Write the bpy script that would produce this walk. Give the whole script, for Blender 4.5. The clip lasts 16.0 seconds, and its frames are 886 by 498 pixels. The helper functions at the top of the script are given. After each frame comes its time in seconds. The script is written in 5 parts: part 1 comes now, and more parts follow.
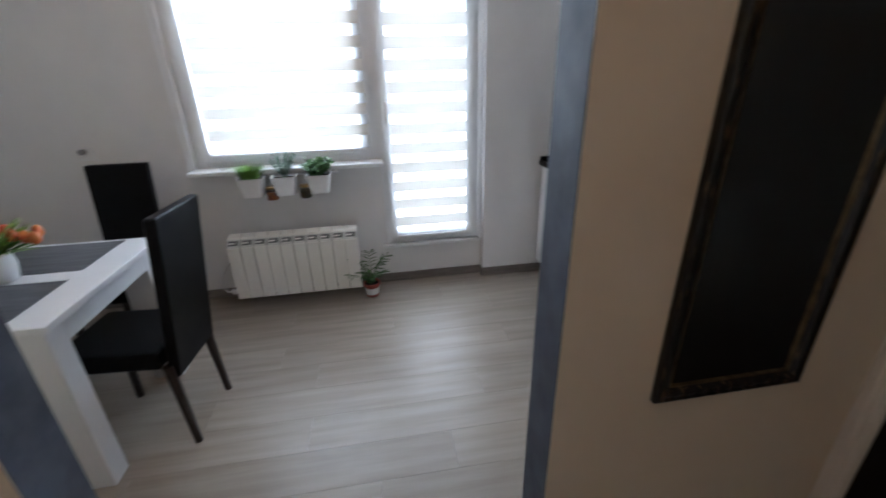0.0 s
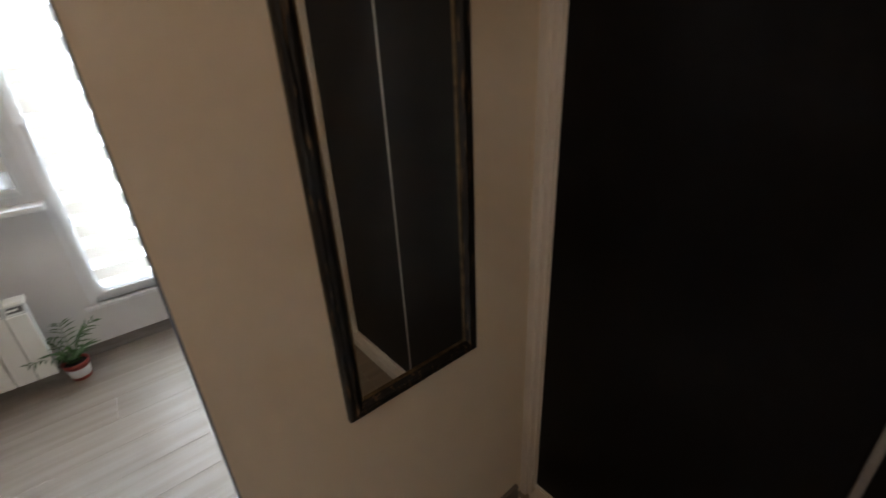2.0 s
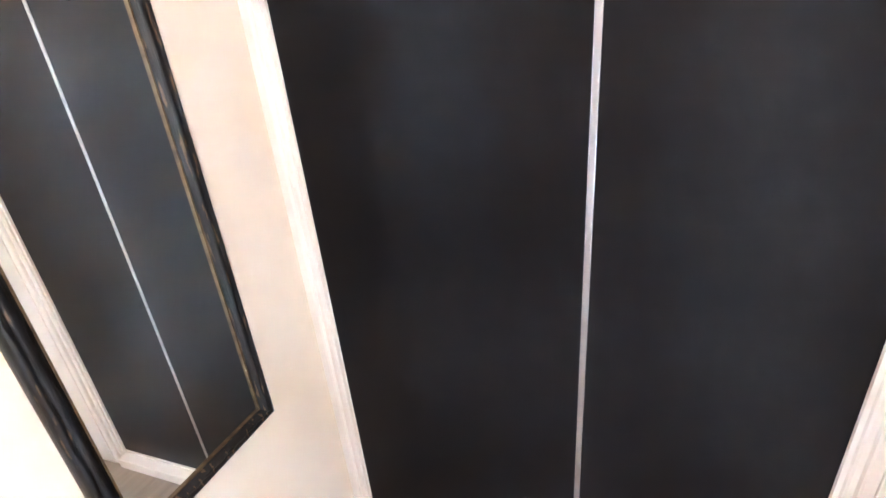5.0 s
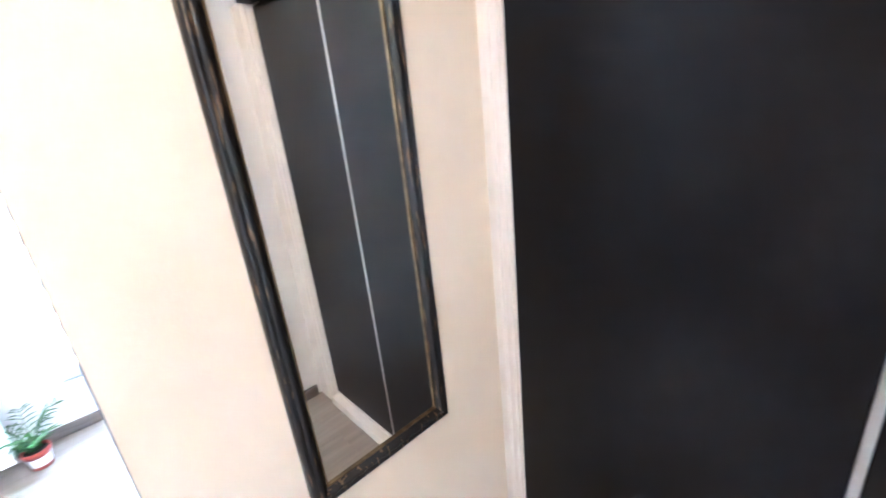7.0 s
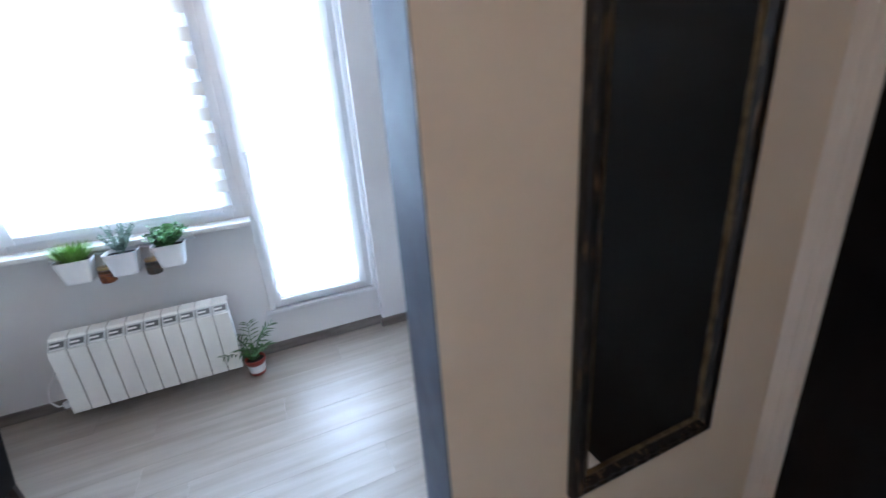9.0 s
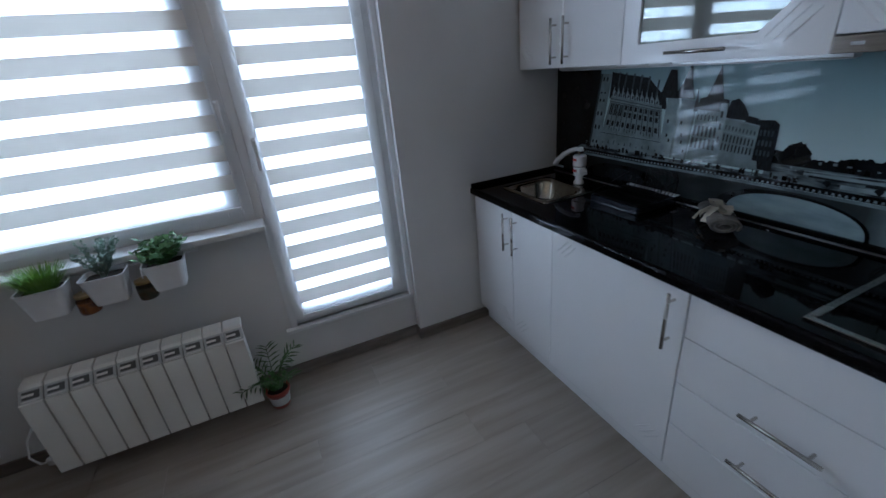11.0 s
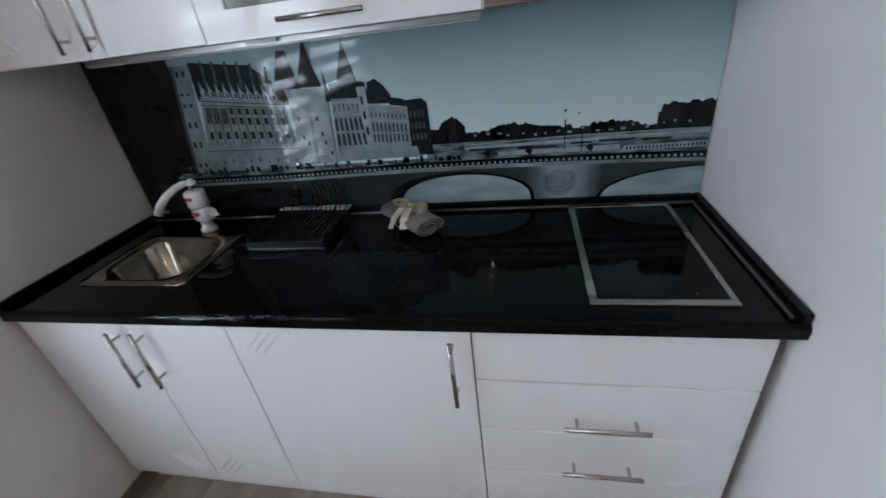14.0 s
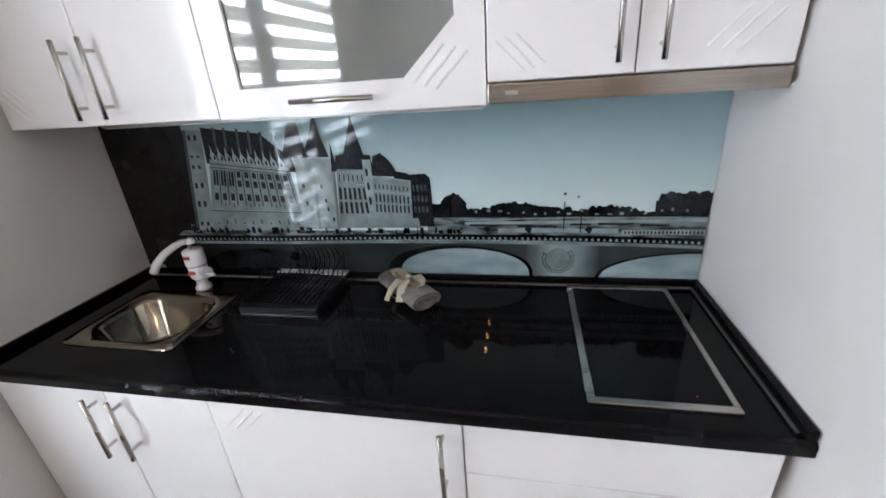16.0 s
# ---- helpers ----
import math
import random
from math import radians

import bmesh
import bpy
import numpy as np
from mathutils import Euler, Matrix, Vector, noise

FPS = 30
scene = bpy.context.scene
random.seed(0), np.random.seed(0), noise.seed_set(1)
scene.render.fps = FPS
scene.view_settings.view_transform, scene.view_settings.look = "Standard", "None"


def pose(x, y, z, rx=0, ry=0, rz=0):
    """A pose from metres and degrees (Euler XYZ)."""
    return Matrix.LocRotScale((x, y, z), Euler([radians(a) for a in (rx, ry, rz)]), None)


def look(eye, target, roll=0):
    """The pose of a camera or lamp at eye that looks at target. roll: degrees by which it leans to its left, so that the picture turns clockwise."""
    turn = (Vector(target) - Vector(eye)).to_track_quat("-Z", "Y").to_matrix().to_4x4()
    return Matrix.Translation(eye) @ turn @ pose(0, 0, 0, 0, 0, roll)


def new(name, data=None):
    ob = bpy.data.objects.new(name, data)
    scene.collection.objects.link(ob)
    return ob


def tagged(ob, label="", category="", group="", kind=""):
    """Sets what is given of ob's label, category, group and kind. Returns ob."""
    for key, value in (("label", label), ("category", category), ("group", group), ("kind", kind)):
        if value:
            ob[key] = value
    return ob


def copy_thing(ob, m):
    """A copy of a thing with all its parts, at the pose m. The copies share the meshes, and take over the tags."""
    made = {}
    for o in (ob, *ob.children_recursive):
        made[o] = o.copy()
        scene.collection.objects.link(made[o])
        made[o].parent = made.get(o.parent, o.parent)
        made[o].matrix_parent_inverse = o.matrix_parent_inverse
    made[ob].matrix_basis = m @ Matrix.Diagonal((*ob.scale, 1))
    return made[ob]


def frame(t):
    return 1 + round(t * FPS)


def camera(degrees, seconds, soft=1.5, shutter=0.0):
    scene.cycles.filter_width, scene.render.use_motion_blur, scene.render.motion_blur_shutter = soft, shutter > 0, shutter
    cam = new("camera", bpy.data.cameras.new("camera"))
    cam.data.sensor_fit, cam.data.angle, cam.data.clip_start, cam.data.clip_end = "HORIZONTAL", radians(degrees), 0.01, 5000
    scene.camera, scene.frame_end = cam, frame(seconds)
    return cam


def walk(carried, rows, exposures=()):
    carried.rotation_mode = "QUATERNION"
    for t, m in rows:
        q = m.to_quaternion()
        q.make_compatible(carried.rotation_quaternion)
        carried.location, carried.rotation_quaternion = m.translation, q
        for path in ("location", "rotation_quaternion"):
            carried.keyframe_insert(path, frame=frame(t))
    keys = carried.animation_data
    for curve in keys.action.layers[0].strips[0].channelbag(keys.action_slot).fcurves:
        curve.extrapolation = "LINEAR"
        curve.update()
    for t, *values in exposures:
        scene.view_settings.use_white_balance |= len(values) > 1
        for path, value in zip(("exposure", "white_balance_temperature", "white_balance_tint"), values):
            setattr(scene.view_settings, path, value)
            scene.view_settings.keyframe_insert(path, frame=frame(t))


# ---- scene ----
cam = camera(93.9, 16.0, soft=1.5, shutter=0.5)
PATH = [
    (0, (-0.738, -2.77, 1.466), (-0.453, -0.958, 0.669), -1.5),
    (0.5, (-0.628, -2.766, 1.459), (-0.058, -1.018, 0.672), -2.6),
    (1, (-0.527, -2.765, 1.45), (0.279, -1.118, 0.651), -3.0),
    (1.5, (-0.47, -2.769, 1.448), (0.498, -1.221, 0.632), -2.9),
    (2, (-0.424, -2.789, 1.466), (0.72, -1.374, 0.635), -3.1),
    (2.5, (-0.37, -2.82, 1.493), (0.96, -1.565, 0.683), -4.0),
    (3, (-0.349, -2.843, 1.479), (1.197, -1.82, 0.73), -4.1),
    (3.5, (-0.334, -2.852, 1.468), (1.31, -1.996, 0.716), -4.7),
    (3.7, (-0.337, -2.861, 1.467), (1.358, -2.092, 0.734), -4.6),
    (5.8, (-0.461, -2.857, 1.501), (1.285, -2.222, 0.762), -5.4),
    (6, (-0.444, -2.849, 1.498), (1.248, -2.076, 0.762), -6.2),
    (6.5, (-0.395, -2.818, 1.501), (1.08, -1.673, 0.783), -6.8),
    (7, (-0.361, -2.818, 1.521), (0.888, -1.403, 0.86), -6.1),
    (7.5, (-0.352, -2.816, 1.529), (0.673, -1.234, 0.86), -6.7),
    (8, (-0.358, -2.772, 1.515), (0.513, -1.098, 0.851), -6.3),
    (8.5, (-0.424, -2.69, 1.497), (0.339, -0.964, 0.836), -5.3),
    (9, (-0.577, -2.587, 1.481), (0.147, -0.849, 0.806), -4.5),
    (9.2, (-0.622, -2.544, 1.481), (0.063, -0.792, 0.802), -4.7),
    (11.3, (-0.675, -1.913, 1.514), (0.063, -0.247, 0.69), -6.4),
    (11.5, (-0.69, -1.847, 1.479), (0.244, -0.267, 0.684), -5.4),
    (12, (-0.68, -1.735, 1.495), (0.583, -0.455, 0.619), -6.2),
    (12.5, (-0.554, -1.681, 1.463), (0.843, -0.583, 0.546), -7.1),
    (13, (-0.423, -1.618, 1.461), (1.064, -0.643, 0.547), -7.7),
    (13.5, (-0.338, -1.55, 1.457), (1.269, -0.822, 0.516), -7.1),
    (14, (-0.293, -1.462, 1.45), (1.404, -1.067, 0.467), -7.5),
    (14.5, (-0.267, -1.42, 1.45), (1.431, -1.155, 0.426), -5.8),
    (15, (-0.239, -1.458, 1.469), (1.479, -1.115, 0.505), -5.3),
    (15.5, (-0.234, -1.485, 1.492), (1.522, -1.095, 0.616), -5.2),
    (16, (-0.246, -1.463, 1.523), (1.552, -1.077, 0.737), -4.2),
]
EXPOSURES = [(0.0, -0.42, 5800, 12), (1.0, -0.50, 5800, 11), (1.5, -0.48, 6000, 11), (2.0, -0.12, 6450, 11), (2.5, 0.80, 6100, 12), (3.0, 1.80, 5250, 10), (3.5, 2.46, 4850, 9),
             (3.7, 2.68, 4850, 9), (5.8, 3.44, 4900, 10), (6.5, 3.2, 4850, 10), (7.0, 3.05, 4800, 9), (7.5, 2.54, 4800, 8), (8.0, 2.10, 4800, 8), (8.5, 1.5, 4850, 9), (9.0, 0.6, 5000, 10), (9.2, 0.18, 5250, 10),
             (11.3, -1.47, 5250, 11), (11.5, -1.47, 5250, 11), (12.0, -1.54, 5250, 11), (12.5, -1.50, 5350, 11), (13.0, -1.10, 5700, 12), (13.5, -0.72, 5900, 13), (14.0, -0.44, 6050, 14), (14.5, -0.16, 6350, 15), (15.0, -0.10, 6350, 15), (16.0, 0.28, 6400, 15)]
walk(cam, [(t, look(eye, target, roll)) for t, eye, target, roll in PATH], EXPOSURES)

# ---- world and large lights ----
world = bpy.data.worlds.new("overcast_sky")
scene.world = world
world.use_nodes = True
wn, wl = world.node_tree.nodes, world.node_tree.links
sky = wn.new("ShaderNodeTexSky")
sky.sky_type, sky.sun_disc = "NISHITA", False
sky.sun_elevation, sky.sun_rotation = radians(40), radians(20)
wl.new(sky.outputs[0], wn["Background"].inputs[0])
wn["Background"].inputs[1].default_value = 0.1


def lamp(name, kind, m, power, colour, **kw):
    data = bpy.data.lights.new(name, kind)
    data.energy, data.color = power, colour
    for key, value in kw.items():
        if key == "size":
            data.size = value
        elif key == "size_y":
            data.size_y = value
        elif key == "radius":
            data.shadow_soft_size = value
        elif key == "angle":
            data.angle = value
    if "size_y" in kw:
        data.shape = "RECTANGLE"
    ob = new(name, data)
    ob.matrix_world = m
    return ob


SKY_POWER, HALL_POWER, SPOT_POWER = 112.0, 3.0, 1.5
lamp("sun", "SUN", look((0, 6, 6), (0, 0, 1)), 0.8, (1, 0.96, 0.9), angle=radians(15))
lamp("window_daylight", "AREA", look((-1.275, 0.30, 1.633), (-1.275, -1, 1.633)), SKY_POWER, (0.80, 0.915, 1.0), size=1.14, size_y=1.42)
lamp("balcony_daylight", "AREA", look((-0.345, 0.30, 1.33), (-0.345, -1, 1.33)), SKY_POWER * 0.72, (0.80, 0.915, 1.0), size=0.62, size_y=2.03)


# ---- materials ----
def material(name, base, rough=0.5, metal=0.0, second=None, scale=8.0, stretch=(1, 1, 1), bump=0.0, bump_scale=60.0,
             coat=0.0, vary=0.0, spec=0.5, low=0.35, high=0.65, rough_vary=0.0):
    """Principled surface: two colours mixed by noise, a finer grain on top, bump, gloss wear, and random tone from piece to piece."""
    m = bpy.data.materials.new(name)
    m.use_nodes = True
    n, l = m.node_tree.nodes, m.node_tree.links
    p = n["Principled BSDF"]
    p.inputs["Roughness"].default_value, p.inputs["Metallic"].default_value = rough, metal
    p.inputs["Coat Weight"].default_value, p.inputs["Coat Roughness"].default_value = coat, 0.012
    p.inputs["Specular IOR Level"].default_value = spec
    co = n.new("ShaderNodeTexCoord")
    mp = n.new("ShaderNodeMapping")
    mp.inputs["Scale"].default_value = stretch
    l.new(co.outputs["Object"], mp.inputs[0])
    second = second or tuple(c * 0.88 for c in base)
    noise1 = n.new("ShaderNodeTexNoise")
    noise1.inputs["Scale"].default_value, noise1.inputs["Detail"].default_value = scale, 6
    l.new(mp.outputs[0], noise1.inputs["Vector"])
    ramp = n.new("ShaderNodeValToRGB")
    ramp.color_ramp.elements[0].position, ramp.color_ramp.elements[1].position = low, high
    ramp.color_ramp.elements[0].color, ramp.color_ramp.elements[1].color = (*second, 1), (*base, 1)
    l.new(noise1.outputs[0], ramp.inputs[0])
    colour = ramp.outputs[0]
    if vary:
        info = n.new("ShaderNodeObjectInfo")
        mr = n.new("ShaderNodeMapRange")
        mr.inputs["To Min"].default_value, mr.inputs["To Max"].default_value = 1 - vary, 1 + vary
        l.new(info.outputs["Random"], mr.inputs["Value"])
        hsv = n.new("ShaderNodeHueSaturation")
        l.new(mr.outputs[0], hsv.inputs["Value"])
        l.new(colour, hsv.inputs["Color"])
        colour = hsv.outputs[0]
        off = n.new("ShaderNodeVectorMath")
        off.operation = "MULTIPLY_ADD"
        comb = n.new("ShaderNodeCombineXYZ")
        for i in range(3):
            l.new(info.outputs["Random"], comb.inputs[i])
        off.inputs[1].default_value = (37, 53, 71)
        l.new(comb.outputs[0], off.inputs[0])
        l.new(co.outputs["Object"], off.inputs[2])
        l.new(off.outputs[0], mp.inputs[0])
    l.new(colour, p.inputs["Base Color"])
    if rough_vary:
        rn = n.new("ShaderNodeTexNoise")
        rn.inputs["Scale"].default_value, rn.inputs["Detail"].default_value = 5.0, 4
        l.new(mp.outputs[0], rn.inputs["Vector"])
        rr = n.new("ShaderNodeMapRange")
        rr.inputs["To Min"].default_value, rr.inputs["To Max"].default_value = max(0.01, rough - rough_vary), rough + rough_vary
        l.new(rn.outputs[0], rr.inputs["Value"])
        l.new(rr.outputs[0], p.inputs["Roughness"])
    if bump:
        bn = n.new("ShaderNodeTexNoise")
        bn.inputs["Scale"].default_value, bn.inputs["Detail"].default_value = bump_scale, 5
        l.new(mp.outputs[0], bn.inputs["Vector"])
        b = n.new("ShaderNodeBump")
        b.inputs["Strength"].default_value, b.inputs["Distance"].default_value = bump, 0.002
        l.new(bn.outputs[0], b.inputs["Height"])
        l.new(b.outputs[0], p.inputs["Normal"])
    return m


def fabric_material(name, colour, see_through, back_light):
    """Thin cloth: diffuse, with light passing through it and partly straight through the weave."""
    m = bpy.data.materials.new(name)
    m.use_nodes = True
    n, l = m.node_tree.nodes, m.node_tree.links
    n.remove(n["Principled BSDF"])
    d, t, c = n.new("ShaderNodeBsdfDiffuse"), n.new("ShaderNodeBsdfTranslucent"), n.new("ShaderNodeBsdfTransparent")
    for s in (d, t):
        s.inputs["Color"].default_value = (*colour, 1)
    a, b = n.new("ShaderNodeMixShader"), n.new("ShaderNodeMixShader")
    a.inputs[0].default_value, b.inputs[0].default_value = back_light, see_through
    l.new(d.outputs[0], a.inputs[1])
    l.new(t.outputs[0], a.inputs[2])
    l.new(a.outputs[0], b.inputs[1])
    l.new(c.outputs[0], b.inputs[2])
    l.new(b.outputs[0], n["Material Output"].inputs[0])
    return m


def glass_material(name, tint, rough=0.0):
    m = material(name, tint, rough)
    m.node_tree.nodes["Principled BSDF"].inputs["Transmission Weight"].default_value = 1.0
    m.node_tree.nodes["Principled BSDF"].inputs["IOR"].default_value = 1.45
    return m


def glow_material(name, colour, strength):
    m = bpy.data.materials.new(name)
    m.use_nodes = True
    p = m.node_tree.nodes["Principled BSDF"]
    p.inputs["Emission Color"].default_value = (*colour, 1)
    p.inputs["Emission Strength"].default_value = strength
    return m


M_KITCHEN_WALL = material("pale_grey_wall_paint", (0.70, 0.685, 0.67), 0.75, second=(0.65, 0.635, 0.62), scale=2.5, bump=0.12, bump_scale=220)
M_HALL_WALL = material("cream_wall_paint", (0.745, 0.632, 0.485), 0.7, second=(0.705, 0.592, 0.448), scale=2.2, bump=0.15, bump_scale=200)
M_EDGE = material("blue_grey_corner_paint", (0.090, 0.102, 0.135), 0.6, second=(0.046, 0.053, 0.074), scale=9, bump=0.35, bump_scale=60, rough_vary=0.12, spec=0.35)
M_CEILING = material("white_ceiling_paint", (0.78, 0.78, 0.77), 0.85, scale=3, bump=0.1, bump_scale=200)
M_PVC = material("white_window_plastic", (0.74, 0.74, 0.74), 0.3, second=(0.70, 0.70, 0.70), scale=4, rough_vary=0.08)
M_TRIM = material("white_lacquer_trim", (0.77, 0.715, 0.645), 0.32, second=(0.73, 0.675, 0.605), scale=6, rough_vary=0.08)
M_PLANK = material("pale_oak_laminate", (0.325, 0.275, 0.230), 0.34, second=(0.225, 0.187, 0.153), scale=3.2, stretch=(0.55, 6.5, 2), bump=0.05,
                   bump_scale=60, vary=0.07, low=0.28, high=0.72, rough_vary=0.08)
M_SUBFLOOR = material("dark_floor_joint", (0.12, 0.10, 0.085), 0.8)
M_BASEBOARD = material("taupe_laminate_baseboard", (0.20, 0.17, 0.15), 0.45, second=(0.14, 0.12, 0.105), scale=6, stretch=(1, 6, 6), bump=0.1)
M_CABINET = material("white_gloss_lacquer", (0.80, 0.79, 0.79), 0.16, second=(0.78, 0.77, 0.77), scale=3, coat=0.5, bump=0.02, bump_scale=25, rough_vary=0.05)
M_CARCASS = material("white_melamine_board", (0.66, 0.65, 0.64), 0.5, scale=4)
M_GAP = material("dark_cabinet_gap", (0.05, 0.05, 0.05), 0.8)
M_STONE = material("black_polished_worktop", (0.003, 0.003, 0.0034), 0.035, second=(0.0045, 0.0045, 0.005), scale=90, spec=0.115)
M_STEEL = material("brushed_steel", (0.52, 0.49, 0.455), 0.26, 1.0, second=(0.46, 0.43, 0.40), scale=14, bump=0.02, bump_scale=30, rough_vary=0.06)
M_HOOD = material("brushed_hood_steel", (0.38, 0.335, 0.295), 0.2, 1.0, second=(0.30, 0.255, 0.22), scale=6, stretch=(1, 1, 30), bump=0.05, bump_scale=40)
M_SINK = material("polished_sink_steel", (0.31, 0.27, 0.21), 0.10, 1.0, second=(0.25, 0.215, 0.165), scale=20, rough_vary=0.08)
M_HOB = material("black_hob_glass", (0.003, 0.003, 0.0035), 0.05, spec=0.12)
M_RED = material("red_plastic", (0.45, 0.04, 0.03), 0.4)
M_WHITE_PLASTIC = material("white_plastic", (0.72, 0.71, 0.71), 0.3, scale=10, rough_vary=0.06)
M_GREY_MARK = material("grey_print", (0.25, 0.25, 0.26), 0.5)
M_BLACK_METAL = material("black_coated_wire", (0.003, 0.003, 0.0035), 0.35, spec=0.12, rough_vary=0.08)
M_TRAY = material("black_tray_plastic", (0.014, 0.016, 0.021), 0.22, spec=0.5)
M_TOWEL = material("grey_waffle_towel", (0.21, 0.195, 0.175), 0.95, second=(0.15, 0.14, 0.125), scale=60, bump=1.0, bump_scale=260)
M_RIBBON = material("cream_satin_ribbon", (0.78, 0.72, 0.60), 0.5, second=(0.70, 0.63, 0.50), scale=30, bump=0.3, bump_scale=180)
M_WARDROBE = material("black_wardrobe_panel", (0.0042, 0.0043, 0.0056), 0.32, second=(0.0044, 0.0045, 0.006), scale=2.0, spec=0.18)
M_ALU = material("satin_aluminium", (0.50, 0.495, 0.49), 0.3, 0.9, scale=12, stretch=(1, 1, 0.1))
M_MIRROR = material("mirror_silver", (0.86, 0.88, 0.87), 0.0, 1.0, second=(0.86, 0.88, 0.87))
M_FRAME = material("black_frame_with_bronze_streaks", (0.006, 0.006, 0.0065), 0.33, second=(0.115, 0.074, 0.04), scale=15, stretch=(9, 9, 1.0),
                   low=0.36, high=0.40, bump=0.6, bump_scale=20, rough_vary=0.1)
M_GILT = material("worn_gilt_edge", (0.17, 0.12, 0.06), 0.4, 0.6, second=(0.08, 0.055, 0.03), scale=40)
M_RADIATOR = material("ivory_radiator_enamel", (0.76, 0.74, 0.69), 0.33, second=(0.73, 0.71, 0.66), scale=5, rough_vary=0.06)
M_GRILLE = material("grey_enamel_grille", (0.50, 0.50, 0.48), 0.4)
M_SLOT_SHADE = material("radiator_shadow_grey", (0.10, 0.10, 0.10), 0.6)
M_POT = material("white_pot_plastic", (0.76, 0.76, 0.77), 0.35, scale=8, rough_vary=0.08)
M_TERRACOTTA = material("red_glazed_pot", (0.38, 0.07, 0.045), 0.4, second=(0.30, 0.05, 0.035), scale=15)
M_SOIL = material("dark_soil", (0.03, 0.022, 0.016), 0.95, scale=60, bump=1, bump_scale=120)
M_GRASS = material("bright_green_leaf", (0.19, 0.34, 0.045), 0.5, second=(0.11, 0.22, 0.03), scale=20, vary=0.1)
M_SAGE = material("grey_green_leaf", (0.24, 0.33, 0.27), 0.6, second=(0.15, 0.22, 0.18), scale=20)
M_LEAF = material("deep_green_leaf", (0.11, 0.25, 0.07), 0.45, second=(0.05, 0.13, 0.035), scale=20)
M_PALM = material("dusty_palm_leaf", (0.10, 0.18, 0.07), 0.5, second=(0.05, 0.11, 0.04), scale=20)
M_JAR = glass_material("clear_jar_glass", (0.85, 0.9, 0.9))
M_SPICE_A = material("orange_spices", (0.40, 0.14, 0.04), 0.9, second=(0.10, 0.03, 0.02), scale=40, bump=0.8)
M_SPICE_B = material("dark_green_spices", (0.05, 0.06, 0.04), 0.9, second=(0.10, 0.05, 0.02), scale=40, bump=0.8)
M_LID = material("brass_lid", (0.45, 0.30, 0.13), 0.3, 0.9)
M_TABLE = material("white_table_lacquer", (0.68, 0.68, 0.70), 0.35, second=(0.64, 0.64, 0.66), scale=5, rough_vary=0.08)
M_TABLE_DARK = material("graphite_table_inset", (0.055, 0.06, 0.075), 0.4, second=(0.11, 0.115, 0.13), scale=6, stretch=(1, 14, 1), rough_vary=0.08)
M_LEATHER = material("black_faux_leather", (0.004, 0.004, 0.0045), 0.40, second=(0.005, 0.005, 0.006), spec=0.09, scale=12, bump=0.35, bump_scale=150, rough_vary=0.1)
M_DARK_WOOD = material("dark_stained_wood", (0.018, 0.011, 0.009), 0.35, second=(0.03, 0.018, 0.014), scale=10, stretch=(6, 6, 1))
M_TULIP_RED = material("red_tulip_petal", (0.50, 0.06, 0.03), 0.5, second=(0.55, 0.20, 0.04), scale=20)
M_TULIP_ORANGE = material("orange_tulip_petal", (0.55, 0.20, 0.05), 0.5, second=(0.50, 0.09, 0.03), scale=20)
M_BULB = glow_material("warm_bulb_glow", (1.0, 0.55, 0.2), 260.0)
M_GLASS = glass_material("window_glass", (1, 1, 1))
M_BLIND_DENSE = fabric_material("dense_blind_weave", (0.84, 0.82, 0.785), 0.0, 0.215)
M_BLIND_SHEER = fabric_material("sheer_blind_net", (0.86, 0.87, 0.88), 0.55, 0.5)
M_SMOKED = material("smoked_cabinet_glass", (0.30, 0.32, 0.31), 0.008, 0.6, second=(0.30, 0.32, 0.31))


def print_material(name, base, second, scale=30, stretch=(1, 1, 1), low=0.35, high=0.65):
    """Ink behind a glossy pane."""
    return material(name, base, 0.4, second=second, scale=scale, stretch=stretch, coat=0.7, spec=0.06, low=low, high=high)


P_SKY = print_material("print_pale_teal_sky", (0.30, 0.45, 0.48), (0.24, 0.37, 0.40), 1.6, (1, 0.6, 3))
_n, _l = P_SKY.node_tree.nodes, P_SKY.node_tree.links
_sep, _map, _ramp = _n.new("ShaderNodeSeparateXYZ"), _n.new("ShaderNodeMapRange"), _n.new("ShaderNodeValToRGB")
_l.new([x for x in _n if x.type == "TEX_COORD"][0].outputs["Object"], _sep.inputs[0])
_l.new(_sep.outputs[2], _map.inputs[0])
_map.inputs["From Min"].default_value, _map.inputs["From Max"].default_value = 0.24, 0.56
_ramp.color_ramp.elements[0].color, _ramp.color_ramp.elements[1].color = (0.50, 0.625, 0.63, 1), (0.215, 0.325, 0.36, 1)
_l.new(_map.outputs[0], _ramp.inputs[0])
_l.new(_ramp.outputs[0], _n["Principled BSDF"].inputs["Base Color"])
P_DARK = print_material("print_black_foliage", (0.002, 0.0026, 0.0034), (0.0055, 0.007, 0.0085), 14)
P_ROOF = print_material("print_slate_roof", (0.004, 0.005, 0.007), (0.014, 0.018, 0.022), 60, (1, 3, 1))
P_STONE = print_material("print_grey_stone", (0.215, 0.265, 0.275), (0.13, 0.165, 0.172), 16)
P_STONE2 = print_material("print_darker_stone", (0.06, 0.078, 0.085), (0.03, 0.04, 0.046), 26)
P_WINDOW = print_material("print_window_dark", (0.008, 0.010, 0.012), (0.026, 0.032, 0.036), 80)
P_LIGHT = print_material("print_light_stone", (0.285, 0.345, 0.36), (0.18, 0.225, 0.24), 20)
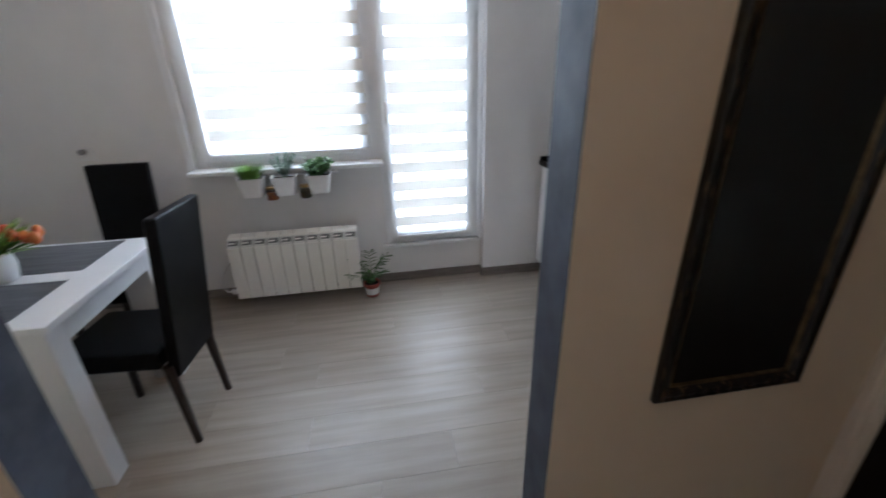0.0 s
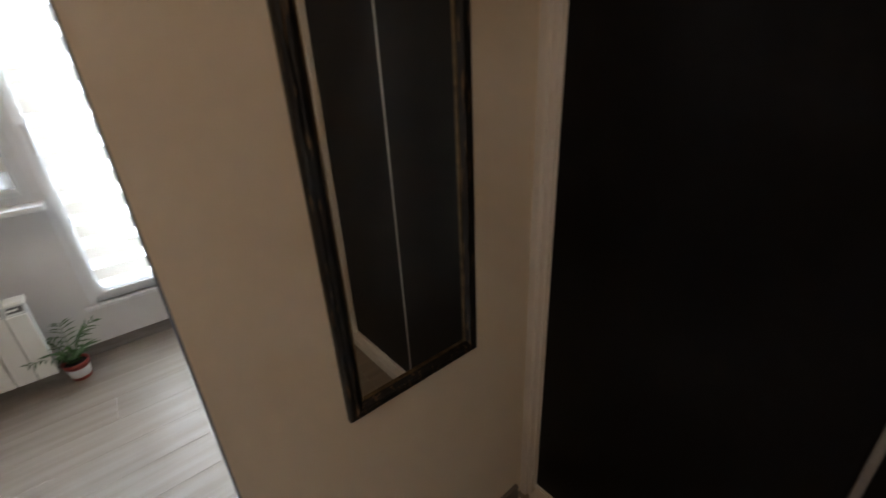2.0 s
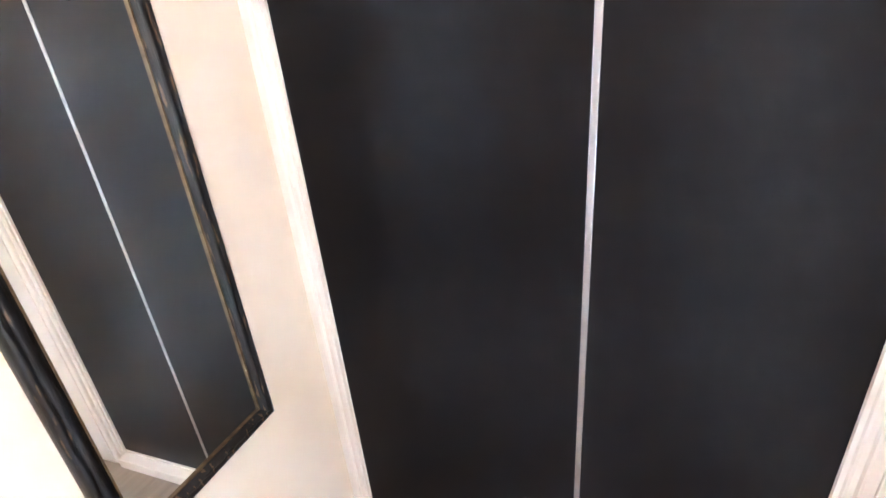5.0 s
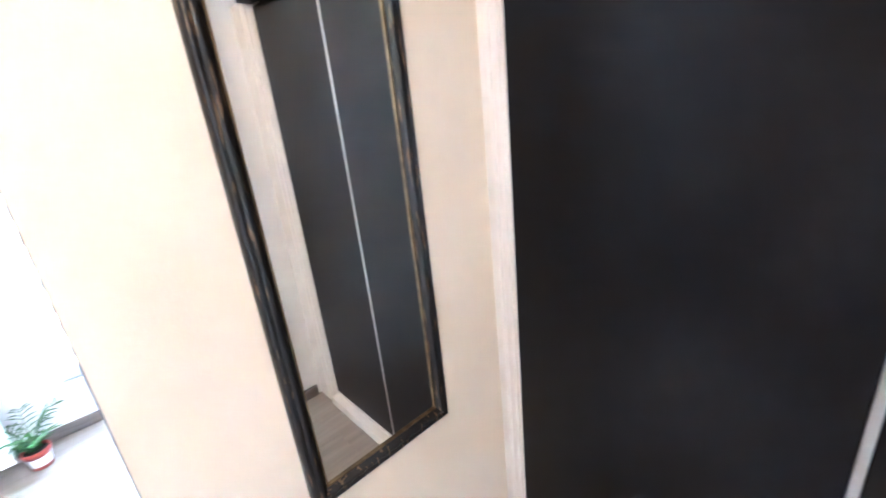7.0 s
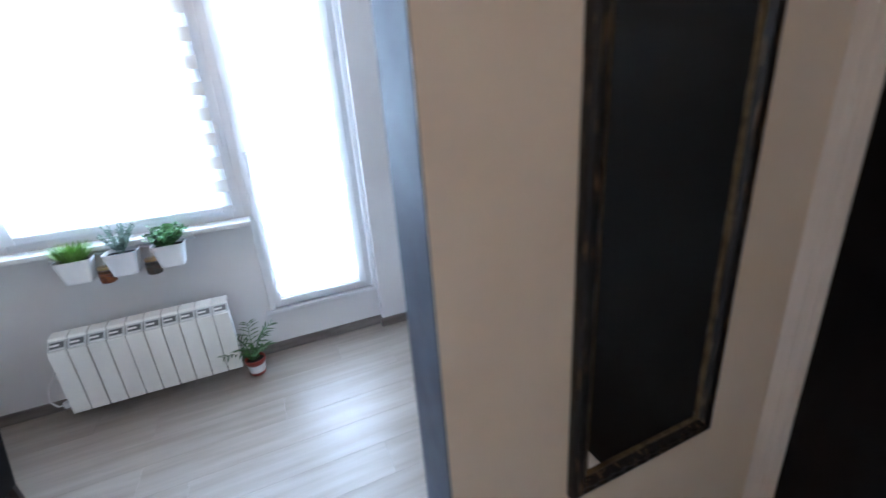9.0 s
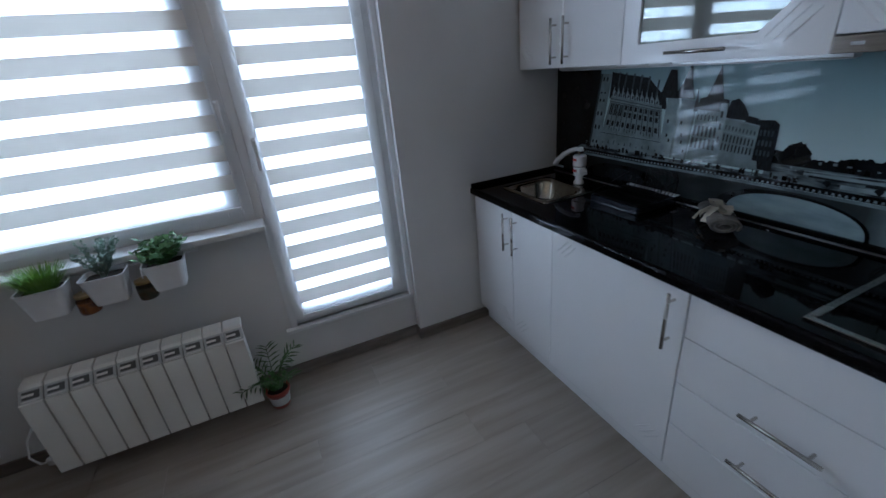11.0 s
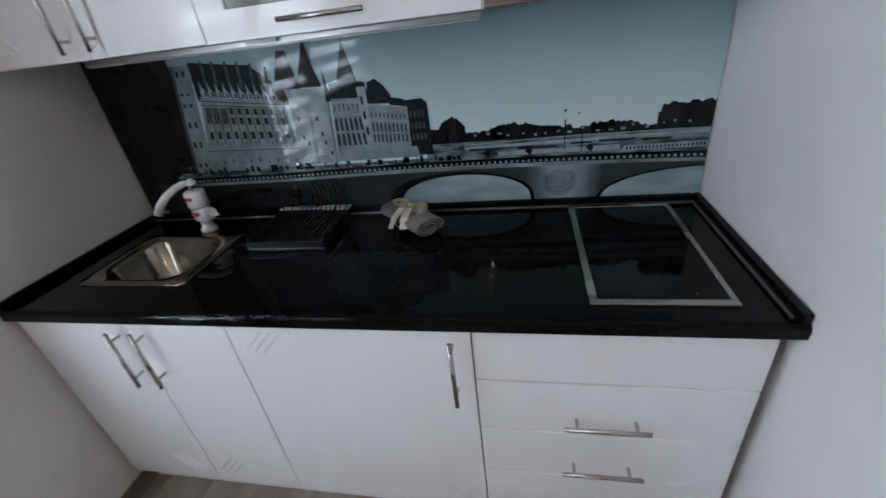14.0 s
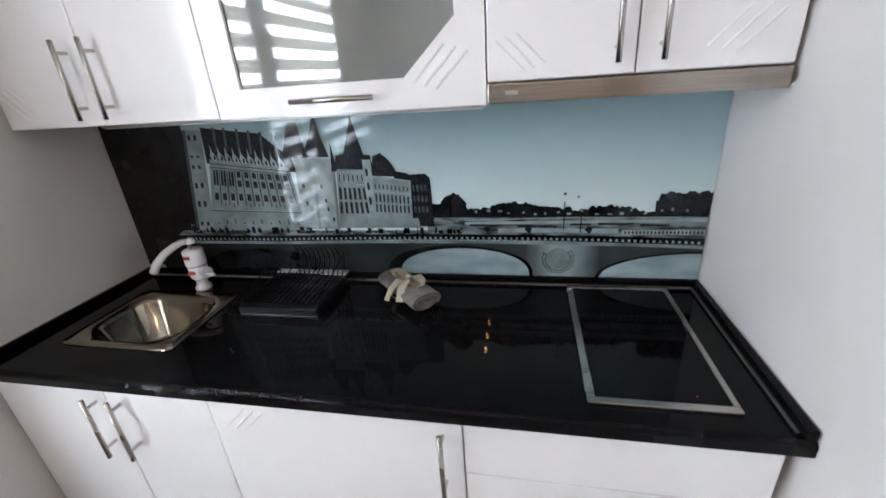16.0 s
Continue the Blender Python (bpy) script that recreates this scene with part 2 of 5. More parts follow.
P_WATER = print_material("print_pale_water", (0.31, 0.40, 0.425), (0.18, 0.245, 0.265), 3.5, (1, 1.4, 5))
P_COURSE = print_material("print_lit_cornice", (0.23, 0.29, 0.31), (0.09, 0.12, 0.13), 7, (1, 1, 3))
P_QUAY = print_material("print_quay", (0.17, 0.215, 0.225), (0.022, 0.028, 0.033), 20, (1, 0.6, 3), 0.4, 0.62)
P_BRIDGE = print_material("print_bridge_stone", (0.30, 0.37, 0.39), (0.22, 0.28, 0.30), 14)
_n, _l = P_BRIDGE.node_tree.nodes, P_BRIDGE.node_tree.links
_sep, _dist, _abs, _ramp = _n.new("ShaderNodeSeparateXYZ"), _n.new("ShaderNodeMath"), _n.new("ShaderNodeMath"), _n.new("ShaderNodeValToRGB")
_l.new([x for x in _n if x.type == "TEX_COORD"][0].outputs["Object"], _sep.inputs[0])
_dist.operation, _abs.operation = "ADD", "ABSOLUTE"
_dist.inputs[1].default_value = 0.59
_l.new(_sep.outputs[1], _dist.inputs[0])
_l.new(_dist.outputs[0], _abs.inputs[0])
_l.new(_abs.outputs[0], _ramp.inputs[0])
for _pos, _tone in ((0.025, 1.0), (0.075, 0.42), (0.115, 0.12)):
    _e = _ramp.color_ramp.elements.new(_pos)
    _e.color = (_tone, _tone, _tone, 1)
_ramp.color_ramp.elements[0].color, _ramp.color_ramp.elements[-1].color = (1, 1, 1, 1), (0.05, 0.05, 0.05, 1)
_mul = _n.new("ShaderNodeMixRGB")
_mul.blend_type = "MULTIPLY"
_mul.inputs[0].default_value = 1.0
_l.new(_n["Principled BSDF"].inputs["Base Color"].links[0].from_socket, _mul.inputs[1])
_l.new(_ramp.outputs[0], _mul.inputs[2])
_l.new(_mul.outputs[0], _n["Principled BSDF"].inputs["Base Color"])


# ---- building helpers ----
BASES = {}


def thing(name, base, label, category, group=""):
    ob = new(name)
    ob.empty_display_size = 0.05
    ob.location = base
    BASES[ob.name] = Vector(base)
    return tagged(ob, label, category, group)


def part(name, bm, mat, parent=None, label="", smooth=False):
    """Links bm, given in world metres, as one mesh object under parent."""
    base = BASES.get(parent.name, Vector()) if parent else Vector()
    bmesh.ops.translate(bm, vec=-base, verts=bm.verts)
    bmesh.ops.recalc_face_normals(bm, faces=bm.faces)
    me = bpy.data.meshes.new(name)
    bm.to_mesh(me)
    bm.free()
    me.materials.append(mat)
    if smooth:
        me.shade_smooth()
    ob = new(name, me)
    if parent:
        ob.parent = parent
        BASES[ob.name] = base
    if label:
        ob["label"] = label
    return ob


def solid(name, bm, mat, base, label, category, group="", smooth=False):
    """A one-mesh thing with its origin at its base."""
    base = Vector(base)
    bmesh.ops.translate(bm, vec=-base, verts=bm.verts)
    bmesh.ops.recalc_face_normals(bm, faces=bm.faces)
    me = bpy.data.meshes.new(name)
    bm.to_mesh(me)
    bm.free()
    me.materials.append(mat)
    if smooth:
        me.shade_smooth()
    ob = new(name, me)
    ob.location = base
    BASES[ob.name] = base
    return tagged(ob, label, category, group)


def structure(name, bm, mat, label="", category=""):
    return tagged(part(name, bm, mat), label, category, kind="structure")


def box(x0, x1, y0, y1, z0, z1, bevel=0.0, bm=None, segments=2):
    own = bmesh.new()
    bmesh.ops.create_cube(own, size=1.0)
    for v in own.verts:
        v.co = Vector(((x0 + x1) / 2 + v.co.x * (x1 - x0), (y0 + y1) / 2 + v.co.y * (y1 - y0), (z0 + z1) / 2 + v.co.z * (z1 - z0)))
    if bevel:
        bmesh.ops.bevel(own, geom=own.edges[:], offset=bevel, segments=segments, affect="EDGES", profile=0.6)
    return merge(bm, own)


def merge(bm, own):
    if bm is None:
        return own
    me = bpy.data.meshes.new("scratch")
    own.to_mesh(me)
    own.free()
    bm.from_mesh(me)
    bpy.data.meshes.remove(me)
    return bm


def rod(p, q, r, r2=None, n=12, bm=None, cap=True):
    """A round bar from p to q, tapered to r2."""
    own = bmesh.new()
    p, q = Vector(p), Vector(q)
    d = q - p
    bmesh.ops.create_cone(own, cap_ends=cap, segments=n, radius1=r, radius2=r if r2 is None else r2, depth=d.length)
    m = Matrix.Translation((p + q) / 2) @ d.to_track_quat("Z", "Y").to_matrix().to_4x4()
    bmesh.ops.transform(own, matrix=m, verts=own.verts)
    return merge(bm, own)


def tube(points, r, n=8, bm=None, radii=None):
    """A bent bar along points."""
    own = bmesh.new()
    pts = [Vector(p) for p in points]
    rings = []
    for i, p in enumerate(pts):
        d = (pts[min(i + 1, len(pts) - 1)] - pts[max(i - 1, 0)]).normalized()
        a = d.cross(Vector((0.13, 0.31, 0.94))).normalized()
        b = d.cross(a)
        rr = radii[i] if radii else r
        rings.append([own.verts.new(p + (a * math.cos(k * math.tau / n) + b * math.sin(k * math.tau / n)) * rr) for k in range(n)])
    for a, b in zip(rings, rings[1:]):
        for k in range(n):
            own.faces.new((a[k], a[(k + 1) % n], b[(k + 1) % n], b[k]))
    own.faces.new(rings[0])
    own.faces.new(rings[-1][::-1])
    return merge(bm, own)


def lathe(profile, centre, n=24, bm=None):
    """A turned body from (radius, height) pairs round a vertical axis."""
    own = bmesh.new()
    rings = [[own.verts.new((centre[0] + r * math.cos(k * math.tau / n), centre[1] + r * math.sin(k * math.tau / n), centre[2] + z)) for k in range(n)]
             for r, z in profile]
    for a, b in zip(rings, rings[1:]):
        for k in range(n):
            own.faces.new((a[k], a[(k + 1) % n], b[(k + 1) % n], b[k]))
    own.faces.new(rings[0])
    own.faces.new(rings[-1][::-1])
    return merge(bm, own)


def prism(outline, axis, lo, hi, bm=None, bevel=0.0):
    """A flat outline in the plane across axis, given thickness from lo to hi."""
    own = bmesh.new()

    def at(a, b, c):
        return {"x": (c, a, b), "y": (a, c, b), "z": (a, b, c)}[axis]
    low = [own.verts.new(at(a, b, lo)) for a, b in outline]
    top = [own.verts.new(at(a, b, hi)) for a, b in outline]
    own.faces.new(low)
    own.faces.new(top[::-1])
    k = len(outline)
    for i in range(k):
        own.faces.new((low[i], low[(i + 1) % k], top[(i + 1) % k], top[i]))
    if bevel:
        bmesh.ops.bevel(own, geom=own.edges[:], offset=bevel, segments=1, affect="EDGES")
    return merge(bm, own)


# ---- plan, in metres: window wall to the north, worktop wall to the east ----
WALL_N, EAST, WEST, CEIL = 0.06, 1.003, -3.1, 2.6
PART_N, PART_END, PART_S = -1.985, -2.02, -2.145   # faces of the wall between kitchen and hall, thinner at the opening
OPEN_W, OPEN_E = -1.418, -0.41           # the opening in it
HALL_S, HALL_W, DOOR_X = -3.55, -2.3, 0.43
WIN_X0, WIN_X1, BAL_X1, SILL_Z, BAL_Z, HEAD_Z = -1.86, -0.69, -0.02, 0.905, 0.30, 2.36

# ---- walls ----
bm = box(WEST - 0.2, WIN_X0, WALL_N, WALL_N + 0.3, 0, CEIL)
box(WIN_X0, WIN_X1, WALL_N, WALL_N + 0.3, 0, SILL_Z, bm=bm)
box(WIN_X1, 0, WALL_N, WALL_N + 0.3, 0, BAL_Z, bm=bm)
box(WIN_X0, 0, WALL_N, WALL_N + 0.3, HEAD_Z, CEIL, bm=bm)
structure("wall_north", bm, M_KITCHEN_WALL, "pale grey painted wall with window and balcony opening", "wall")
structure("wall_pillar", box(0, EAST + 0.2, 0, WALL_N + 0.3, 0, CEIL), M_KITCHEN_WALL, "pale grey painted wall pillar beside balcony door", "wall")
structure("wall_east", box(EAST, EAST + 0.2, PART_S - 0.002, 0, 0, CEIL), M_KITCHEN_WALL, "pale grey wall behind the worktop", "wall")
structure("wall_west", box(WEST - 0.2, WEST, PART_END, WALL_N, 0, CEIL), M_KITCHEN_WALL, "pale grey painted kitchen wall", "wall")
# the wall with the mirror: kitchen face, hall face and painted end
structure("wall_partition_kitchen_face", prism([(OPEN_E, PART_N - 0.08), (EAST, PART_N - 0.08), (EAST, PART_N), (0.33, PART_N), (OPEN_E, PART_END)], "z", 0, CEIL), M_KITCHEN_WALL, "pale grey wall at the worktop's end", "wall")
structure("wall_partition_hall_face", box(OPEN_E, EAST, PART_S, PART_N - 0.08, 0, CEIL), M_HALL_WALL, "cream painted hall wall carrying the mirror", "wall")
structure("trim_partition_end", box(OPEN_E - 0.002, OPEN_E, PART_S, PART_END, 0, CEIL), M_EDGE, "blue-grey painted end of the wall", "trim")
structure("wall_partition_west", box(WEST - 0.2, OPEN_W, PART_S, PART_END, 0, CEIL), M_HALL_WALL, "cream painted wall beside the kitchen opening", "wall")
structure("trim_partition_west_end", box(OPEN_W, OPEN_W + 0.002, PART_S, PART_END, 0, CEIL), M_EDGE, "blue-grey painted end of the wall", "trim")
structure("wall_hall_south", box(HALL_W - 0.2, 1.203, HALL_S - 0.15, HALL_S, 0, CEIL), M_TRIM, "white painted hall wall", "wall")
structure("wall_hall_west", box(HALL_W - 0.2, HALL_W, HALL_S, PART_S, 0, CEIL), M_HALL_WALL, "cream painted hall wall", "wall")
structure("wall_wardrobe_back", box(EAST + 0.05, EAST + 0.2, HALL_S, PART_S - 0.002, 0, CEIL), M_HALL_WALL, "wall behind the wardrobe", "wall")
structure("ceiling", box(WEST - 0.2, EAST + 0.2, HALL_S - 0.15, WALL_N + 0.3, CEIL, CEIL + 0.1), M_CEILING, "white painted ceiling", "ceiling")
floor = structure("floor", box(WEST - 0.2, EAST + 0.2, HALL_S - 0.15, WALL_N + 0.3, -0.12, -0.0085), M_SUBFLOOR, "pale grey-brown oak laminate floor", "floor")
ground = structure("ground", box(-60, 60, -60, 60, -6.2, -6.0), M_SUBFLOOR, "ground outside below the flat", "ground")


def baseboard(x0, x1, y0, y1):
    structure("baseboard", box(x0, x1, y0, y1, 0, 0.065, 0.004), M_BASEBOARD, "taupe wood-grain baseboard", "baseboard")


baseboard(WEST, 0, WALL_N - 0.014, WALL_N)
baseboard(-0.013, 0.48, -0.014, 0)
baseboard(-0.013, 0, 0, WALL_N - 0.014)
baseboard(OPEN_E + 0.006, 0.375, PART_S - 0.014, PART_S)
baseboard(0.285, 0.375, HALL_S, HALL_S + 0.014)


# ---- window, balcony door and blinds ----
def pane_window(name, x0, x1, z0, z1, label):
    """A plastic frame with an inner sash and a pane."""
    w = thing(name, ((x0 + x1) / 2, 0.12, z0), label, "window")
    w["kind"] = "structure"
    def ring(nm, a0, a1, b0, b1, t, y0, y1):
        bm = box(a0, a0 + t, y0, y1, b0, b1, 0.004)
        box(a1 - t, a1, y0, y1, b0, b1, 0.004, bm=bm)
        box(a0 + t, a1 - t, y0, y1, b0, b0 + t, 0.004, bm=bm)
        box(a0 + t, a1 - t, y0, y1, b1 - t, b1, 0.004, bm=bm)
        return part(nm, bm, M_PVC, w)
    ring("window_frame", x0, x1, z0, z1, 0.055, 0.075, 0.145)
    ring("sash", x0 + 0.04, x1 - 0.04, z0 + 0.04, z1 - 0.04, 0.065, 0.052, 0.115)
    pane = part("pane", box(x0 + 0.10, x1 - 0.10, 0.088, 0.092, z0 + 0.10, z1 - 0.10), M_GLASS, w)
    pane.visible_shadow = False
    return w


win = pane_window("window_1", WIN_X0, WIN_X1 - 0.03, SILL_Z + 0.015, HEAD_Z, "white plastic window with a day and night blind")
bal = pane_window("window_2", WIN_X1 - 0.03, BAL_X1, BAL_Z, HEAD_Z, "tall narrow white plastic balcony door")
bm = box(-0.757, -0.735, 0.025, 0.052, 1.42, 1.46, 0.004)
box(-0.754, -0.738, 0.008, 0.025, 1.33, 1.455, 0.005, bm=bm)
part("window_handle", bm, M_WHITE_PLASTIC, win)
bm = box(-0.652, -0.632, 0.025, 0.052, 1.25, 1.29, 0.004)
box(-0.650, -0.634, 0.008, 0.025, 1.15, 1.285, 0.005, bm=bm)
part("door_handle", bm, M_WHITE_PLASTIC, bal)
structure("window_sill", box(WIN_X0 - 0.02, WIN_X1, -0.058, 0.13, SILL_Z - 0.012, SILL_Z + 0.015, 0.007), M_PVC, "white plastic inner window sill", "sill")
structure("trim_balcony_sill", box(WIN_X1 - 0.04, -0.003, 0.028, 0.09, BAL_Z - 0.022, BAL_Z, 0.005), M_PVC, "white plastic threshold strip", "trim")
structure("trim_window_left", box(WIN_X0 - 0.05, WIN_X0, 0.045, 0.062, SILL_Z, HEAD_Z, 0.004), M_PVC, "white plastic window casing", "trim")
structure("trim_balcony_right", box(-0.03, -0.002, 0.03, 0.062, BAL_Z, HEAD_Z, 0.004), M_PVC, "white plastic door casing", "trim")
structure("trim_corner_strip", box(WIN_X1 - 0.012, WIN_X1 + 0.022, 0.052, 0.062, BAL_Z, SILL_Z - 0.012, 0.003), M_PVC, "white plastic corner strip under the sill", "trim")


def zebra_blind(x0, x1, z0, z1, first, net, label):
    """Sheer strips of height net every 0.1275 m, the lowest one's foot at first, with dense cloth between."""
    b = thing("zebra_blind", ((x0 + x1) / 2, 0.04, z0), label, "blind", "day and night blinds")
    z = first
    part("sheer_strip", box(x0, x1, 0.0365, 0.0375, z0 + 0.02, first + net), M_BLIND_SHEER, b)
    while z + net < z1:
        top = min(z + 0.1275, z1)
        part("dense_strip", box(x0, x1, 0.036, 0.038, z + net, top), M_BLIND_DENSE, b)
        z += 0.1275
        if z < z1:
            part("sheer_strip", box(x0, x1, 0.0365, 0.0375, z, min(z + net, z1)), M_BLIND_SHEER, b)
    part("bottom_rail", box(x0, x1, 0.028, 0.046, z0, z0 + 0.02, 0.004), M_PVC, b)
    part("cassette", box(x0 - 0.01, x1 + 0.01, 0.0, 0.052, z1, z1 + 0.07, 0.01), M_PVC, b)
    for x in (x0 - 0.006, x1 + 0.006):
        part("guide_wire", rod((x, 0.037, z0), (x, 0.037, z1), 0.0015, n=6), M_PVC, b)
    return b


zebra_blind(-1.745, -0.765, 0.985, 2.26, 1.027, 0.060, "white striped day and night roller blind on window")
zebra_blind(-0.622, -0.122, 0.350, 2.26, 0.382, 0.056, "white striped roller blind on the balcony door")


# ---- kitchen units ----
FRONT, UP, UP_Z, TOP = 0.415, 0.735, 1.449, 0.87


def bar_handle(parent, p, q, out=(-0.032, 0, 0)):
    """A steel bar on two posts."""
    p, q, out = Vector(p), Vector(q), Vector(out)
    h = part("handle", rod(p + out, q + out, 0.006, n=14), M_STEEL, parent, "brushed steel bar handle", True)
    d = (q - p).normalized() * 0.03
    for a in (p + d, q - d):
        part("post", rod(a, a + out, 0.0045, n=10), M_STEEL, h)
    return h


def grooves(parent, x, y, z, size, lean=1):
    """Three slanting ridges pressed into a door's corner."""
    for i, (dy, dz) in enumerate(((-0.35, 0.10), (0.0, 0.0), (0.35, -0.10))):
        a = Vector((x, y - lean * (-0.5 + dy) * size, z + (-0.5 + dz) * size))
        b = Vector((x, y - lean * (0.5 + dy) * size, z + (0.5 + dz) * size))
        part("pressed_ridge", rod(a, b, 0.0026, 0.0026, 6), M_CABINET, parent)


def door(parent, y0, y1, z0, z1, x, name="door"):
    return part(name, box(x, x + 0.018, y1 + 0.0015, y0 - 0.0015, z0, z1, 0.0035), M_CABINET, parent)


def base_unit(y0, y1, label, top=0.829):
    u = thing("base_cabinet", ((FRONT + 0.3), (y0 + y1) / 2, 0), label, "cabinet", "base cabinets")
    part("body", box(FRONT + 0.0195, 0.98, y1 + 0.001, y0 - 0.001, 0.105, top), M_CARCASS, u)
    part("plinth", box(0.468, 0.484, y1 + 0.001, y0 - 0.001, 0.0, 0.104), M_CABINET, u)
    return u


u = base_unit(-0.016, -0.697, "white gloss base cabinet with two doors under sink", 0.69)
d = door(u, -0.016, -0.385, 0.11, 0.826, FRONT)
bar_handle(d, (FRONT, -0.352, 0.613), (FRONT, -0.352, 0.812))
grooves(d, FRONT, -0.30, 0.20, 0.07, -1)
d = door(u, -0.385, -0.697, 0.11, 0.826, FRONT)
bar_handle(d, (FRONT, -0.43, 0.613), (FRONT, -0.43, 0.812))
grooves(d, FRONT, -0.47, 0.20, 0.07)
u = base_unit(-0.697, -1.335, "white gloss base cabinet with one wide door")
d = door(u, -0.697, -1.335, 0.11, 0.826, FRONT)
bar_handle(d, (FRONT, -1.289, 0.608), (FRONT, -1.289, 0.812))
grooves(d, FRONT, -0.79, 0.77, 0.062)
grooves(d, FRONT, -1.262, 0.20, 0.062)
u = base_unit(-1.335, -1.952, "white gloss drawer unit with steel bar handles")
part("top_panel", box(FRONT, FRONT + 0.018, -1.9505, -1.3365, 0.672, 0.826, 0.0035), M_CABINET, u)
for z0, z1, hz in ((0.493, 0.669, 0.548), (0.314, 0.490, 0.368), (0.11, 0.311, 0.18)):
    d = part("drawer_front", box(FRONT, FRONT + 0.018, -1.9505, -1.3365, z0, z1, 0.0035), M_CABINET, u)
    bar_handle(d, (FRONT, -1.546, hz), (FRONT, -1.743, hz))
solid("filler_strip", box(FRONT + 0.075, FRONT + 0.09, -1.983, -1.954, 0.0, 0.828), M_CARCASS, (FRONT + 0.08, -1.968, 0), "narrow shaded filler strip beside drawer unit", "panel")

# worktop, cut out for the sink and the hob
SX0, SX1, SY0, SY1 = 0.548, 0.80, -0.475, -0.165      # sink bowl opening
wt = thing("worktop", (0.7, -1.0, 0.83), "black polished worktop with raised edges", "worktop")
nose = [(SX0, 0.83), (SX0, TOP)] + [(0.412 - 0.014 * math.sin(radians(a)), TOP - 0.014 + 0.014 * math.cos(radians(a))) for a in range(0, 91, 15)] + [(0.398, 0.836), (0.404, 0.83)]
bm = prism(nose, "y", -1.983, -0.002)
box(SX1, 0.995, -1.983, -0.002, 0.83, TOP, bm=bm)
box(SX0, SX1, SY1, -0.002, 0.83, TOP, bm=bm)
box(SX0, SX1, -1.983, SY0, 0.83, TOP, bm=bm)
part("slab", bm, M_STONE, wt)
part("upstand", box(0.972, 0.992, -1.961, -0.022, TOP, TOP + 0.022, 0.004), M_STONE, wt)
part("upstand", box(0.402, 0.992, -0.021, -0.003, TOP, TOP + 0.022, 0.004), M_STONE, wt)
part("upstand", box(0.402, 0.992, -1.982, -1.962, TOP, TOP + 0.022, 0.004), M_STONE, wt)
part("edge_strip", box(0.966, 0.9715, -1.961, -0.022, TOP, TOP + 0.004), M_ALU, wt, "thin aluminium sealing strip")
part("edge_strip", box(0.42, 0.966, -0.027, -0.0215, TOP, TOP + 0.004), M_STONE, wt)
part("edge_strip", box(0.42, 0.966, -1.9615, -1.956, TOP, TOP + 0.004), M_ALU, wt, "thin aluminium sealing strip")

# sink
sk = thing("sink", (0.68, -0.32, 0.72), "small square stainless steel sink let into worktop", "sink")
bm = bmesh.new()


def rounded_loop(bm, x0, x1, y0, y1, z, r, n=6):
    out = []
    for cx, cy, a0 in ((x1 - r, y1 - r, 0), (x0 + r, y1 - r, 90), (x0 + r, y0 + r, 180), (x1 - r, y0 + r, 270)):
        for i in range(n + 1):
            a = radians(a0 + 90 * i / n)
            out.append(bm.verts.new((cx + r * math.cos(a), cy + r * math.sin(a), z)))
    return out


loops = [rounded_loop(bm, 0.525, 0.838, -0.51, -0.135, TOP + 0.0005, 0.02), rounded_loop(bm, 0.527, 0.836, -0.508, -0.137, TOP + 0.006, 0.02),
         rounded_loop(bm, 0.548, 0.802, -0.478, -0.165, TOP + 0.005, 0.085), rounded_loop(bm, 0.556, 0.794, -0.470, -0.173, TOP - 0.01, 0.082),
         rounded_loop(bm, 0.580, 0.772, -0.446, -0.197, TOP - 0.125, 0.07), rounded_loop(bm, 0.61, 0.742, -0.416, -0.227, TOP - 0.138, 0.05)]
for a, b in zip(loops, loops[1:]):
    for i in range(len(a)):
        bm.faces.new((a[i], a[(i + 1) % len(a)], b[(i + 1) % len(a)], b[i]))
bm.faces.new(loops[-1])
part("bowl", bm, M_SINK, sk, "", True)
part("drain", lathe([(0.032, 0), (0.032, 0.003), (0.02, 0.004), (0.018, 0.001)], (0.676, -0.322, TOP - 0.1375), 20), M_STEEL, sk)

# heater tap
tp = thing("water_heater_tap", (0.876, -0.341, TOP), "white electric instant heater tap with red markings", "tap")
part("foot", lathe([(0.027, 0), (0.027, 0.010), (0.020, 0.018), (0.018, 0.034), (0.023, 0.042)], (0.876, -0.341, TOP), 20), M_WHITE_PLASTIC, tp, "", True)
body = part("heater_body", lathe([(0.020, 0.042), (0.028, 0.048), (0.030, 0.056), (0.030, 0.092), (0.020, 0.0925)], (0.876, -0.341, TOP), 28), M_WHITE_PLASTIC, tp, "", True)
part("seam_ring", lathe([(0.02, 0.0925), (0.0305, 0.0925), (0.0305, 0.0955), (0.02, 0.0955)], (0.876, -0.341, TOP), 28), M_GAP, body, "dark seam ring")
part("heater_head", lathe([(0.020, 0.0955), (0.0325, 0.0957), (0.0335, 0.100), (0.0335, 0.146), (0.030, 0.151), (0.008, 0.153)], (0.876, -0.341, TOP), 28), M_WHITE_PLASTIC, tp, "", True)
knob = part("lever_knob", rod((0.866, -0.366, TOP + 0.074), (0.850, -0.398, TOP + 0.077), 0.017, 0.020, 18), M_WHITE_PLASTIC, tp)
part("lever", prism([(0.846, -0.395), (0.856, -0.402), (0.846, -0.432), (0.838, -0.430)], "z", TOP + 0.070, TOP + 0.077), M_WHITE_PLASTIC, knob)
